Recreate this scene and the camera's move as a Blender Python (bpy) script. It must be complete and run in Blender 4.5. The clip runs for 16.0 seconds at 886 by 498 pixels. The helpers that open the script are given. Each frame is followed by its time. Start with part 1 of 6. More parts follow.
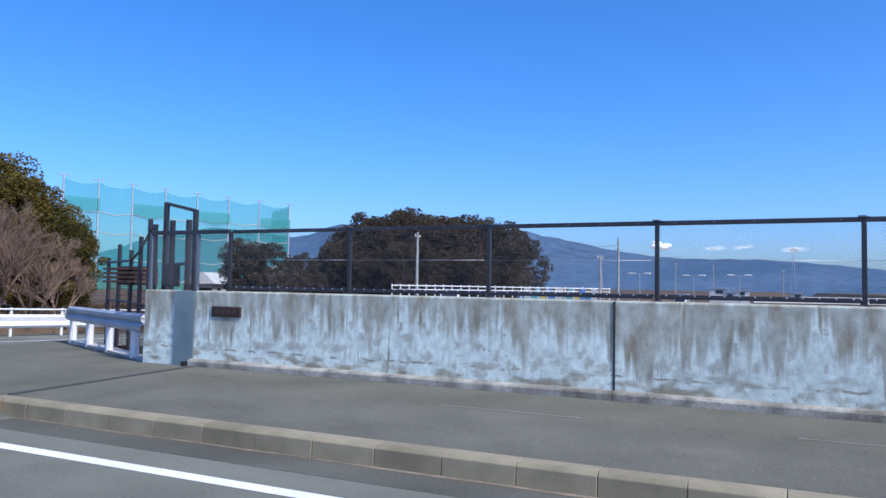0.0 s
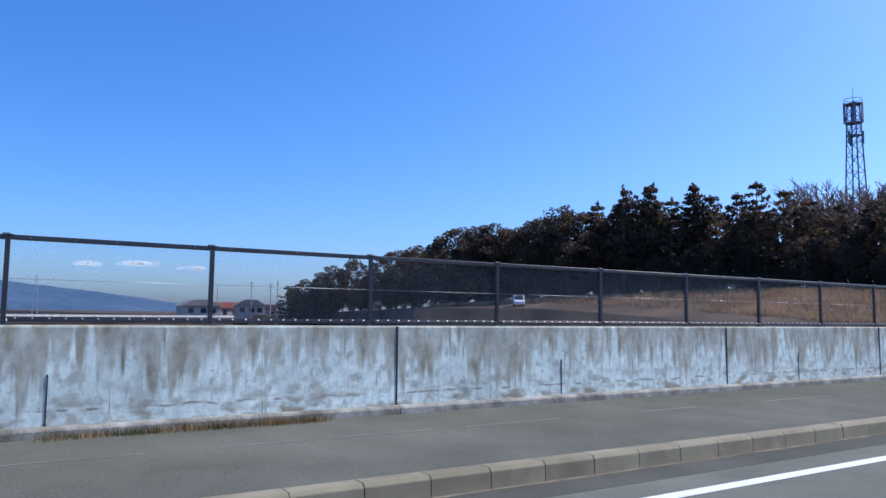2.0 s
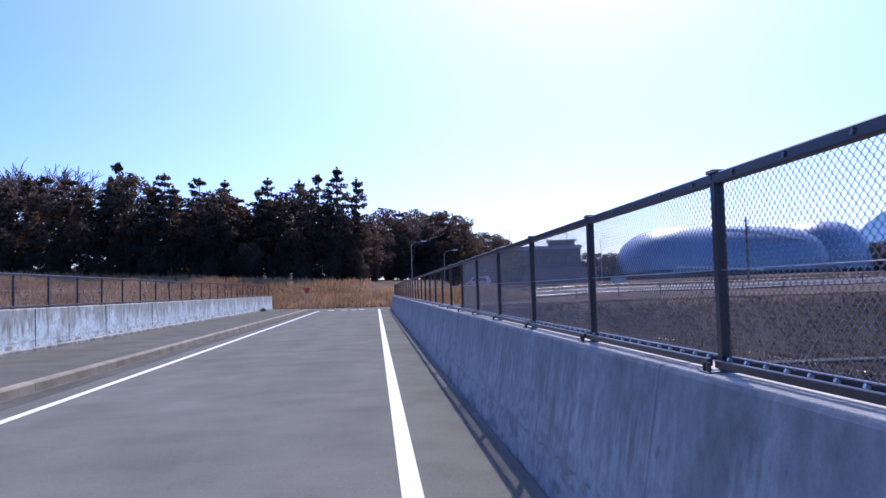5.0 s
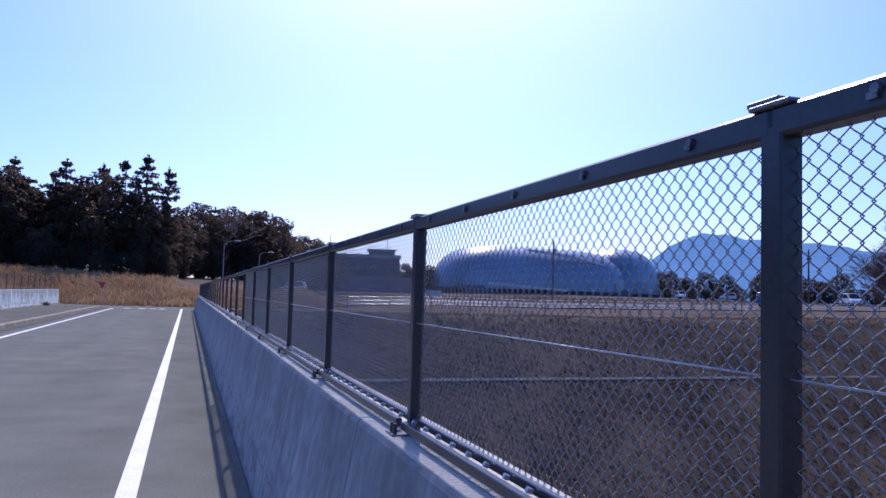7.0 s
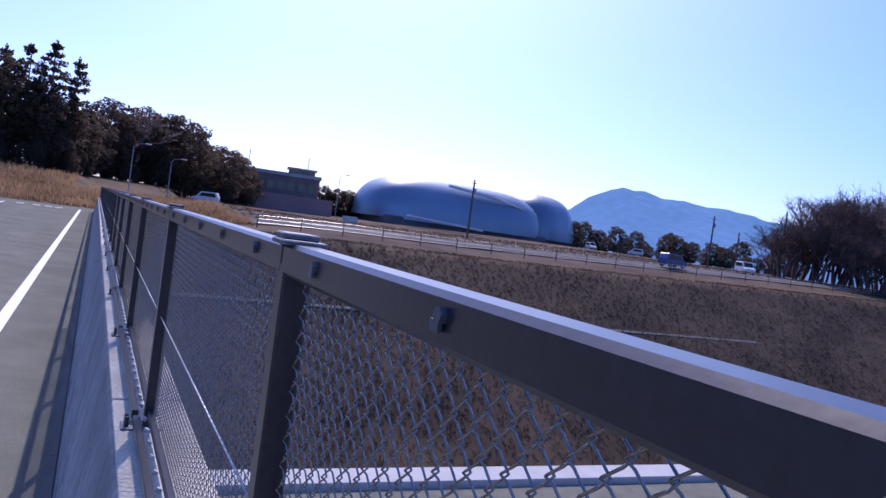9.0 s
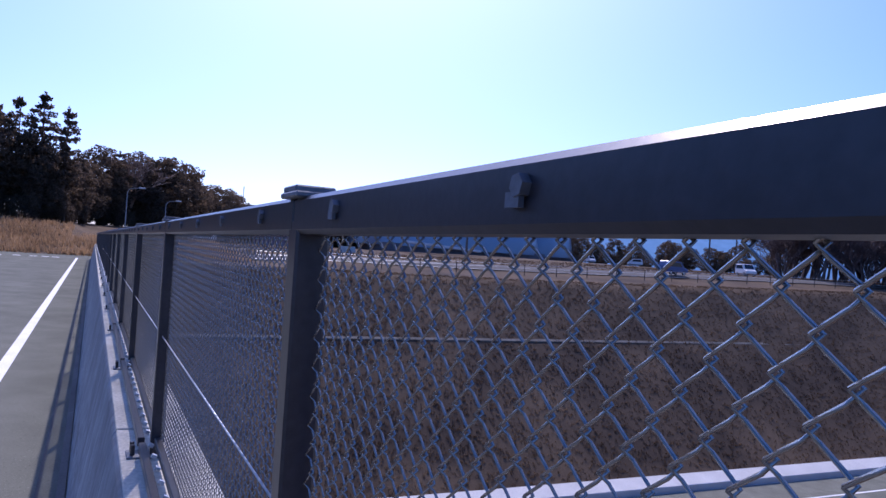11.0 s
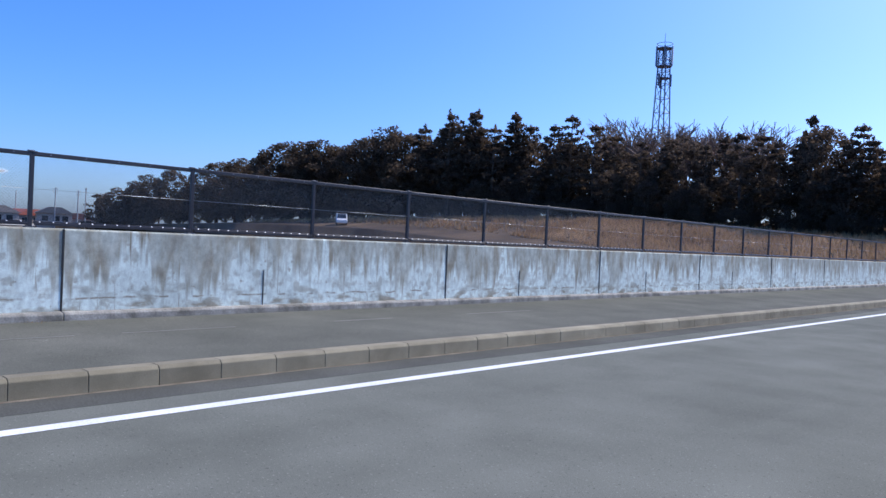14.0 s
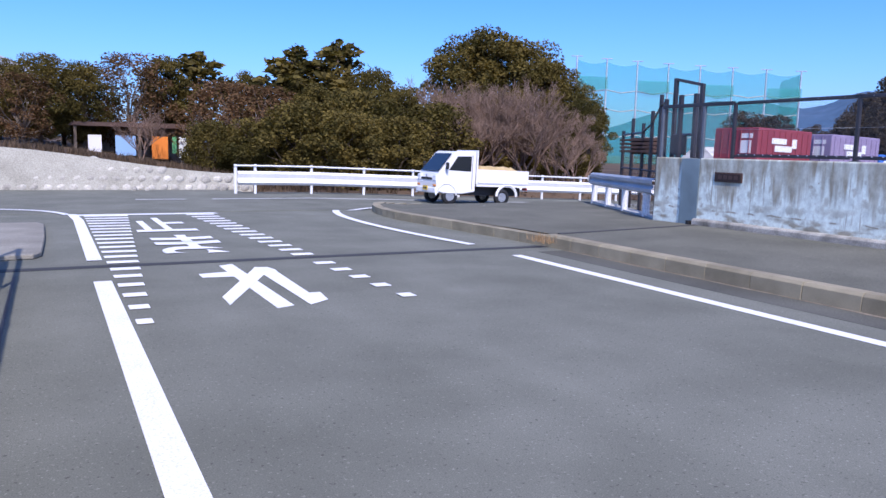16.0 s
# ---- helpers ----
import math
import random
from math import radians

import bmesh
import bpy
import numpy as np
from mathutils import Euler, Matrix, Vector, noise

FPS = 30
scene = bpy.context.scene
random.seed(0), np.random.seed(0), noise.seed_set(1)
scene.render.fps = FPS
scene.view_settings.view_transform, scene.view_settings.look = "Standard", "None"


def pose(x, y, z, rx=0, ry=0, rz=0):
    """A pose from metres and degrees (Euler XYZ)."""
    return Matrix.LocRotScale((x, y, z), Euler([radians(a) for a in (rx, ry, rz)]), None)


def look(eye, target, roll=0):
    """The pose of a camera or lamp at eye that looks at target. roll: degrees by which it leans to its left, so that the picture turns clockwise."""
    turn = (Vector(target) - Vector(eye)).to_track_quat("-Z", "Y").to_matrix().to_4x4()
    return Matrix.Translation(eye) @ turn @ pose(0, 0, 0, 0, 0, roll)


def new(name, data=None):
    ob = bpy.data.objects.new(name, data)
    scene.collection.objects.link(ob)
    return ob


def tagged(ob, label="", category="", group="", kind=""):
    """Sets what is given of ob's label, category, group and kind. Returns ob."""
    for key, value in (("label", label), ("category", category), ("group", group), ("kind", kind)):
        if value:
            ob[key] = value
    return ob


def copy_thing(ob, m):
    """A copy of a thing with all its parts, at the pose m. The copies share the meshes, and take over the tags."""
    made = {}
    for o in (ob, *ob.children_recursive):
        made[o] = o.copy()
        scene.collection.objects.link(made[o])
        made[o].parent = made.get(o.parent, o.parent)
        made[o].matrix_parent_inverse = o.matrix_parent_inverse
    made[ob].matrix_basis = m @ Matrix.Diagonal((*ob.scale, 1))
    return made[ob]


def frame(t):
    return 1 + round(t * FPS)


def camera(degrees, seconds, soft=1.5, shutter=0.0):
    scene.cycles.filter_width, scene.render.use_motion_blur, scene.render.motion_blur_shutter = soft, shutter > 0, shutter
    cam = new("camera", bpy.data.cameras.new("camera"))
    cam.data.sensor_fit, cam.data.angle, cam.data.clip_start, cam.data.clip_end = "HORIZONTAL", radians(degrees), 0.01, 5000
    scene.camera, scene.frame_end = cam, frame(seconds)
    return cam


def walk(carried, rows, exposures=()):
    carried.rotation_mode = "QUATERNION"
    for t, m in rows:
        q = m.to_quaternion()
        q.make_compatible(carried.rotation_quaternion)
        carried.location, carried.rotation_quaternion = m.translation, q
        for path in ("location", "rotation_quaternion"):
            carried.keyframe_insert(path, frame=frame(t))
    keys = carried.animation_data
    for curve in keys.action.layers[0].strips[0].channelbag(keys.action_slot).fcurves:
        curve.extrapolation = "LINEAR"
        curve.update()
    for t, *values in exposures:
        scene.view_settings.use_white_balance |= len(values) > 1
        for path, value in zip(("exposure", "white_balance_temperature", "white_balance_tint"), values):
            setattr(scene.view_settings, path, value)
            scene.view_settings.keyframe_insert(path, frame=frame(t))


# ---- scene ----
cam = camera(61.4, 16.0)
PATH = [
    (0, (-1.587, -4.596, 1.466), (-3.391, -5.455, 1.565), 1.0),
    (0.5, (-1.647, -4.572, 1.483), (-3.623, -4.846, 1.615), 1.3),
    (1, (-1.66, -4.542, 1.512), (-3.626, -4.215, 1.684), 0.6),
    (1.5, (-1.625, -4.462, 1.494), (-3.488, -3.751, 1.644), 0.5),
    (2, (-1.573, -4.325, 1.489), (-3.252, -3.253, 1.664), 0.7),
    (2.5, (-1.468, -4.179, 1.52), (-2.896, -2.783, 1.626), 1.8),
    (3, (-1.494, -4.015, 1.498), (-2.754, -2.462, 1.486), 1.3),
    (3.5, (-1.651, -3.841, 1.484), (-2.996, -2.361, 1.51), 1.2),
    (4, (-1.64, -3.64, 1.49), (-2.952, -2.13, 1.508), -0.4),
    (4.5, (-1.35, -3.431, 1.49), (-1.961, -1.531, 1.626), 0.4),
    (5, (-1.135, -3.333, 1.532), (-0.953, -1.344, 1.64), -1.6),
    (5.2, (-1.077, -3.315, 1.538), (-0.752, -1.345, 1.665), -1.0),
    (7.3, (-0.443, -3.056, 1.784), (0.267, -1.189, 1.894), 1.3),
    (7.5, (-0.412, -3.042, 1.852), (0.36, -1.198, 1.914), 1.4),
    (8, (-0.283, -3.13, 1.957), (0.62, -1.345, 1.964), 4.8),
    (8.5, (-0.091, -3.288, 2.033), (0.735, -1.467, 1.968), 10.4),
    (9, (0.106, -3.284, 2.066), (0.957, -1.475, 2.023), 7.8),
    (9.2, (0.151, -3.334, 2.098), (0.991, -1.519, 2.124), 7.2),
    (11.3, (0.122, -3.122, 1.933), (0.95, -1.303, 1.957), 2.9),
    (11.5, (0.005, -3.27, 1.925), (0.777, -1.428, 2.025), 2.7),
    (12, (-0.139, -3.198, 1.838), (0.552, -1.324, 1.925), 0.4),
    (12.5, (-0.284, -3.097, 1.675), (0.428, -1.23, 1.761), -2.1),
    (13, (-0.42, -2.921, 1.554), (-0.091, -0.949, 1.607), -3.4),
    (13.5, (-0.521, -2.96, 1.502), (-1.045, -1.03, 1.515), -1.5),
    (14, (-0.432, -2.798, 1.423), (-1.839, -1.378, 1.397), 2.7),
    (14.5, (-0.433, -2.9, 1.406), (-2.358, -2.381, 1.249), 3.7),
    (15, (-0.404, -3.179, 1.336), (-2.347, -3.603, 1.118), 4.0),
    (15.5, (-0.376, -3.444, 1.325), (-1.922, -4.69, 1.088), 2.0),
    (16, (-0.467, -3.647, 1.345), (-1.395, -5.399, 1.085), 1.4),
]
walk(cam, [(t, look(eye, target, roll)) for t, eye, target, roll in PATH],
     exposures=[(0, 0.05, 6550, 8), (2, -0.05, 6550, 8), (2.8, -0.02, 6550, 8), (4.2, 0.22, 6500, 15), (5.2, -0.05, 6250, 25), (8, -0.22, 6150, 26), (9, -0.15, 6300, 30), (12.5, -0.22, 6200, 25), (13.5, -0.08, 6350, 20), (14.2, -0.02, 6550, 10), (15.2, 0.03, 6500, 13), (16, 0.12, 6400, 19)])

# ---- world and sun ----
SUN_AZ, SUN_EL = radians(17.5), radians(48)
world = bpy.data.worlds.new("sky")
scene.world = world
world.use_nodes = True
wn = world.node_tree.nodes
sky = wn.new("ShaderNodeTexSky")
sky.sky_type = 'NISHITA'
sky.sun_disc = False
sky.sun_elevation, sky.sun_rotation = SUN_EL, SUN_AZ
sky.altitude = 1000
sky.air_density, sky.dust_density, sky.ozone_density = 0.9, 4.4, 5.0
wn["Background"].inputs[1].default_value = 0.15
deep = wn.new("ShaderNodeHueSaturation")
deep.inputs["Saturation"].default_value = 1.17
tint = wn.new("ShaderNodeMix")
tint.data_type, tint.blend_type = 'RGBA', 'MULTIPLY'
tint.inputs[0].default_value, tint.inputs[7].default_value = 1.0, (1.22, 1.37, 1.72, 1)
world.node_tree.links.new(sky.outputs[0], tint.inputs[6])
world.node_tree.links.new(tint.outputs[2], deep.inputs["Color"])
world.node_tree.links.new(deep.outputs[0], wn["Background"].inputs[0])
sun = new("sun", bpy.data.lights.new("sun", 'SUN'))
sun.data.energy, sun.data.angle, sun.data.color = 4.1, radians(0.53), (1.0, 0.95, 0.88)
sun.matrix_world = look((0, 0, 0), (-math.sin(SUN_AZ) * math.cos(SUN_EL), -math.cos(SUN_AZ) * math.cos(SUN_EL), -math.sin(SUN_EL)))


# ---- materials ----
def material(name, low, high, rough=0.8, metal=0.0, scale=6.0, bump=0.15, fine=60.0, stretch=(1, 1, 1), vary=0.0, spec=0.5, island=0.0):
    """Two colours mixed by broad noise, fine grain on top, a bump from both."""
    m = bpy.data.materials.new(name)
    m.use_nodes = True
    n, l = m.node_tree.nodes, m.node_tree.links
    b = n["Principled BSDF"]
    geo = n.new("ShaderNodeNewGeometry")
    mp = n.new("ShaderNodeMapping")
    mp.inputs["Scale"].default_value = stretch
    l.new(geo.outputs["Position"], mp.inputs[0])
    big, small = n.new("ShaderNodeTexNoise"), n.new("ShaderNodeTexNoise")
    big.inputs["Scale"].default_value, small.inputs["Scale"].default_value = scale / 10, fine
    big.inputs["Detail"].default_value, small.inputs["Detail"].default_value = 5, 3
    l.new(mp.outputs[0], big.inputs["Vector"]), l.new(mp.outputs[0], small.inputs["Vector"])
    ramp = n.new("ShaderNodeMapRange")
    ramp.inputs[1].default_value, ramp.inputs[2].default_value = 0.32, 0.68
    l.new(big.outputs[0], ramp.inputs[0])
    mix = n.new("ShaderNodeMix")
    mix.data_type = 'RGBA'
    mix.inputs[6].default_value, mix.inputs[7].default_value = (*low, 1), (*high, 1)
    l.new(ramp.outputs[0], mix.inputs[0])
    grain = n.new("ShaderNodeMapRange")
    grain.inputs[1].default_value, grain.inputs[2].default_value = 0.3, 0.7
    grain.inputs[3].default_value, grain.inputs[4].default_value = 0.8, 1.2
    l.new(small.outputs[0], grain.inputs[0])
    hsv = n.new("ShaderNodeHueSaturation")
    l.new(mix.outputs[2], hsv.inputs["Color"])
    last = grain.outputs[0]
    if vary or island:
        oi = n.new("ShaderNodeObjectInfo")
        r = n.new("ShaderNodeMapRange")
        amount = vary or island
        r.inputs[3].default_value, r.inputs[4].default_value = 1 - amount, 1 + amount
        l.new(geo.outputs["Random Per Island"] if island else oi.outputs["Random"], r.inputs[0])
        mul = n.new("ShaderNodeMath")
        mul.operation = 'MULTIPLY'
        l.new(last, mul.inputs[0]), l.new(r.outputs[0], mul.inputs[1])
        last = mul.outputs[0]
    l.new(last, hsv.inputs["Value"])
    l.new(hsv.outputs[0], b.inputs["Base Color"])
    b.inputs["Roughness"].default_value, b.inputs["Metallic"].default_value = rough, metal
    b.inputs["Specular IOR Level"].default_value = spec
    if bump:
        bp = n.new("ShaderNodeBump")
        bp.inputs["Strength"].default_value, bp.inputs["Distance"].default_value = bump, 0.01
        l.new(small.outputs[0], bp.inputs["Height"])
        l.new(bp.outputs[0], b.inputs["Normal"])
    return m


def see_through(m, amount, warm):
    """Thin leaves: part of the light that falls on one side leaves by the other."""
    n, l = m.node_tree.nodes, m.node_tree.links
    b, out = n["Principled BSDF"], n["Material Output"]
    tr, mix, tone = n.new("ShaderNodeBsdfTranslucent"), n.new("ShaderNodeMixShader"), n.new("ShaderNodeMix")
    tone.data_type, tone.blend_type = 'RGBA', 'MULTIPLY'
    tone.inputs[0].default_value, tone.inputs[7].default_value = 1.0, (*warm, 1)
    l.new(b.inputs["Base Color"].links[0].from_socket, tone.inputs[6])
    l.new(tone.outputs[2], tr.inputs["Color"])
    mix.inputs[0].default_value = amount
    l.new(b.outputs[0], mix.inputs[1]), l.new(tr.outputs[0], mix.inputs[2]), l.new(mix.outputs[0], out.inputs["Surface"])


def plain(name, colour, rough=0.5, metal=0.0, spec=0.5):
    m = bpy.data.materials.new(name)
    m.use_nodes = True
    b = m.node_tree.nodes["Principled BSDF"]
    b.inputs["Base Color"].default_value = (*colour, 1)
    b.inputs["Roughness"].default_value, b.inputs["Metallic"].default_value = rough, metal
    b.inputs["Specular IOR Level"].default_value = spec
    return m


def stained_concrete(name, clean, stain, top, amount):
    """Weathered concrete: dark runs that hang from the top edge, blotches near the foot, a few pock marks."""
    m = bpy.data.materials.new(name)
    m.use_nodes = True
    n, l = m.node_tree.nodes, m.node_tree.links
    b = n["Principled BSDF"]
    geo = n.new("ShaderNodeNewGeometry")
    sep = n.new("ShaderNodeSeparateXYZ")
    l.new(geo.outputs["Position"], sep.inputs[0])

    def noise_at(scale, stretch, detail=4):
        mp, t = n.new("ShaderNodeMapping"), n.new("ShaderNodeTexNoise")
        mp.inputs["Scale"].default_value = stretch
        t.inputs["Scale"].default_value, t.inputs["Detail"].default_value = scale, detail
        l.new(geo.outputs["Position"], mp.inputs[0]), l.new(mp.outputs[0], t.inputs["Vector"])
        return t.outputs[0]

    def span(src, a, c, lo=0.0, hi=1.0):
        r = n.new("ShaderNodeMapRange")
        for i, v in enumerate((a, c, lo, hi)):
            r.inputs[i + 1].default_value = v
        l.new(src, r.inputs[0])
        return r.outputs[0]

    def op(kind, a, c):
        q = n.new("ShaderNodeMath")
        q.operation = kind
        for i, v in enumerate((a, c)):
            if isinstance(v, float):
                q.inputs[i].default_value = v
            else:
                l.new(v, q.inputs[i])
        return q.outputs[0]

    # a dull brown veil that hangs from the top edge in ragged fingers
    down = op('SUBTRACT', float(top), sep.outputs[2])
    coarse = span(noise_at(1.7, (0.1, 1.0, 0.0), 3), 0.34, 0.66, 0.1, 0.75)
    finger = span(noise_at(9.0, (0.1, 1.0, 0.04), 6), 0.36, 0.66, -0.12, 0.42)
    reach = op('SUBTRACT', op('ADD', coarse, finger), down)
    veil = op('MULTIPLY', span(reach, -0.04, 0.22), op('MULTIPLY', span(noise_at(5.0, (0.2, 1.0, 0.35), 7), 0.3, 0.68, 0.35, 1.0), amount))
    # narrow dark runs of many lengths
    thread = op('SUBTRACT', noise_at(26.0, (0.1, 1.0, 0.05), 4), op('MULTIPLY', down, 0.09))
    run = op('MULTIPLY', span(thread, 0.53, 0.62), op('MULTIPLY', span(noise_at(2.2, (0.1, 1.0, 0.3), 4), 0.42, 0.6), amount))
    run = op('MAXIMUM', run, veil)
    foot = op('MULTIPLY', span(noise_at(4.2, (1, 0.6, 1.6), 8), 0.50, 0.62), span(sep.outputs[2], top - 0.98, top - 0.5, 0.85, 0.0))
    patch = op('MULTIPLY', span(noise_at(7.0, (1, 1.0, 0.8), 8), 0.54, 0.64), 0.45)
    foot = op('MAXIMUM', foot, patch)
    spots = op('MULTIPLY', span(noise_at(9.0, (1, 1, 1), 3), 0.66, 0.72), 0.6)
    # a broken dark line left by the formwork near the foot
    wander = span(noise_at(3.0, (0.1, 1.0, 0.0), 5), 0.3, 0.7, -0.02, 0.02)
    off = op('ABSOLUTE', op('ADD', op('SUBTRACT', sep.outputs[2], top - 0.84), wander), 0.0)
    seam = op('MULTIPLY', span(off, 0.003, 0.02, 0.85, 0.0), span(noise_at(4.0, (0.1, 1.0, 0.1), 7), 0.46, 0.56))
    dirt = op('MAXIMUM', op('MAXIMUM', op('MAXIMUM', run, foot), spots), seam)
    cloud = span(noise_at(0.9, (1, 1, 1), 5), 0.3, 0.7, 0.82, 1.1)
    grain = op('MULTIPLY', span(noise_at(70.0, (1, 1, 1), 3), 0.3, 0.7, 0.92, 1.08), span(noise_at(14.0, (1, 1, 0.7), 6), 0.3, 0.7, 0.8, 1.15))
    mix = n.new("ShaderNodeMix")
    mix.data_type = 'RGBA'
    mix.inputs[6].default_value, mix.inputs[7].default_value = (*clean, 1), (*stain, 1)
    l.new(dirt, mix.inputs[0])
    hsv = n.new("ShaderNodeHueSaturation")
    l.new(mix.outputs[2], hsv.inputs["Color"]), l.new(op('MULTIPLY', cloud, grain), hsv.inputs["Value"])
    l.new(hsv.outputs[0], b.inputs["Base Color"])
    b.inputs["Roughness"].default_value = 0.85
    bp = n.new("ShaderNodeBump")
    bp.inputs["Strength"].default_value, bp.inputs["Distance"].default_value = 0.1, 0.01
    l.new(noise_at(40.0, (1, 1, 1), 5), bp.inputs["Height"]), l.new(bp.outputs[0], b.inputs["Normal"])
    return m


def paving(name, low, high):
    """Worn asphalt: long tyre-worn bands and patches, dull stains, light and dark stone chips."""
    m = material(name, low, high, 1.0, scale=11, fine=140, bump=0.3, spec=0.03)
    n, l = m.node_tree.nodes, m.node_tree.links
    b = n["Principled BSDF"]
    base = b.inputs["Base Color"].links[0].from_socket
    geo = n.new("ShaderNodeNewGeometry")

    def blotch(scale, stretch, a, c, lo, hi, detail=5):
        mp, t, r = n.new("ShaderNodeMapping"), n.new("ShaderNodeTexNoise"), n.new("ShaderNodeMapRange")
        mp.inputs["Scale"].default_value = stretch
        t.inputs["Scale"].default_value, t.inputs["Detail"].default_value = scale, detail
        for i, v in enumerate((a, c, lo, hi)):
            r.inputs[i + 1].default_value = v
        l.new(geo.outputs["Position"], mp.inputs[0]), l.new(mp.outputs[0], t.inputs["Vector"]), l.new(t.outputs[0], r.inputs[0])
        return r.outputs[0]

    def times(p, q):
        k = n.new("ShaderNodeMath")
        k.operation = 'MULTIPLY'
        l.new(p, k.inputs[0]), l.new(q, k.inputs[1])
        return k.outputs[0]

    value = times(blotch(1.1, (1, 0.06, 1), 0.35, 0.65, 0.95, 1.05), blotch(0.35, (1, 1, 1), 0.35, 0.65, 0.93, 1.06))
    value = times(value, blotch(2.2, (1, 0.5, 1), 0.60, 0.74, 1.0, 0.93, 8))
    value = times(value, blotch(45, (1, 1, 1), 0.62, 0.72, 1.0, 1.5, 2))
    value = times(value, blotch(38, (1, 1, 1.3), 0.63, 0.72, 1.0, 0.6, 2))
    h = n.new("ShaderNodeHueSaturation")
    l.new(base, h.inputs["Color"]), l.new(value, h.inputs["Value"]), l.new(h.outputs[0], b.inputs["Base Color"])
    return m


ASPHALT = paving("asphalt", (0.146, 0.150, 0.126), (0.182, 0.187, 0.158))
PATH_ASPHALT = paving("pavement_asphalt", (0.120, 0.120, 0.099), (0.155, 0.153, 0.127))
PAINT = material("road_paint", (0.72, 0.72, 0.72), (0.82, 0.82, 0.82), 0.7, scale=20, fine=90, bump=0.1)
FAINT_PAINT = material("worn_paint", (0.15, 0.147, 0.12), (0.23, 0.22, 0.19), 0.8, scale=30, fine=60)
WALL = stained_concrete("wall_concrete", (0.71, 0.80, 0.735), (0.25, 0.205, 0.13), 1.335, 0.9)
# east parapet: its shade is put into the colour, darker than the west wall
SHADED_WALL = stained_concrete("near_wall_concrete", (0.37, 0.37, 0.37), (0.19, 0.185, 0.18), 1.15, 0.75)
CONCRETE = material("concrete", (0.36, 0.35, 0.33), (0.5, 0.49, 0.46), 0.85, scale=8, fine=50, bump=0.2)
PLINTH = material("plinth_concrete", (0.14, 0.13, 0.105), (0.42, 0.40, 0.35), 0.9, scale=40, fine=45, bump=0.5)
KERB = material("kerb_concrete", (0.205, 0.178, 0.116), (0.315, 0.277, 0.187), 0.9, scale=24, fine=220, bump=0.15, vary=0.1)
JOINT = plain("joint_filler", (0.04, 0.04, 0.04), 0.9)
RAIL = material("painted_steel", (0.024, 0.023, 0.029), (0.042, 0.04, 0.048), 0.3, scale=20, fine=80, bump=0.02, spec=0.5)
WIRE = plain("galvanised_wire", (0.29, 0.29, 0.29), 0.2, 0.7)
GALV = material("galvanised_steel", (0.42, 0.44, 0.47), (0.58, 0.6, 0.62), 0.42, 0.7, scale=20, fine=40, bump=0.03)
WHITE_STEEL = material("white_painted_steel", (0.7, 0.7, 0.7), (0.8, 0.8, 0.8), 0.5, scale=10, fine=40, bump=0.03)
RUST = material("rusty_steel", (0.06, 0.035, 0.028), (0.10, 0.055, 0.04), 0.8, scale=20, fine=60)
DARK = plain("black_rubber", (0.015, 0.015, 0.016), 0.7)
GRASS = material("dry_grass", (0.06, 0.044, 0.034), (0.15, 0.105, 0.07), 0.95, scale=1.3, fine=9, bump=0.0, spec=0.1)
BLADES = material("grass_blades", (0.07, 0.05, 0.036), (0.19, 0.135, 0.085), 0.9, scale=1.3, fine=9, bump=0.0, spec=0.1, island=0.35)
TAN_BLADES = material("tan_grass_blades", (0.30, 0.2, 0.11), (0.5, 0.36, 0.21), 0.9, scale=1.5, fine=9, bump=0.0, spec=0.1, island=0.3)
PALE = material("pale_concrete", (0.55, 0.54, 0.52), (0.66, 0.65, 0.62), 0.85, scale=5, fine=30)
GREEN_BLADES = material("weed_blades", (0.10, 0.10, 0.03), (0.38, 0.22, 0.10), 0.9, scale=30, fine=9, bump=0.0, spec=0.1, island=0.4)
LEAF_DARK = material("cedar_leaves", (0.078, 0.066, 0.05), (0.135, 0.108, 0.074), 0.8, scale=3, fine=5, bump=0, spec=0.15, island=0.4)
LEAF = material("evergreen_leaves", (0.055, 0.049, 0.012), (0.165, 0.122, 0.032), 0.75, scale=4, fine=5, bump=0, spec=0.2, island=0.45)
LEAF_RED = material("reddish_leaves", (0.09, 0.055, 0.025), (0.17, 0.10, 0.05), 0.8, scale=4, fine=5, bump=0, spec=0.15, island=0.4)
see_through(LEAF_DARK, 0.55, (1.12, 1.0, 1.05))
see_through(TAN_BLADES, 0.36, (1.2, 1.05, 0.95))
see_through(BLADES, 0.35, (1.1, 1.0, 0.95))
see_through(LEAF, 0.3, (1.3, 1.2, 0.6))
see_through(LEAF_RED, 0.3, (1.4, 1.0, 0.7))
BARK = material("bark", (0.10, 0.075, 0.055), (0.18, 0.14, 0.11), 0.9, scale=20, fine=30, bump=0.4)
TWIG = material("bare_twigs", (0.2, 0.14, 0.11), (0.33, 0.24, 0.19), 0.9, scale=8, fine=30, bump=0)
# far ridges: distance haze painted in as blue base colour and faint glow
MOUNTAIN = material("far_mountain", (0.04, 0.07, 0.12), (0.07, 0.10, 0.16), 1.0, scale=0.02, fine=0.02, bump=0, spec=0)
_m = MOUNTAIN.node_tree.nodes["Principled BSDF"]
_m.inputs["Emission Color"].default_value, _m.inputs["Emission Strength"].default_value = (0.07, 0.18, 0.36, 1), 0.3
# the east ridge carries more painted haze, with a stronger blue glow
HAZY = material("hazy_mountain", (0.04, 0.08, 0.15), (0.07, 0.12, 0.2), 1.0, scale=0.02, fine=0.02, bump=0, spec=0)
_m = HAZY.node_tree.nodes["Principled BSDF"]
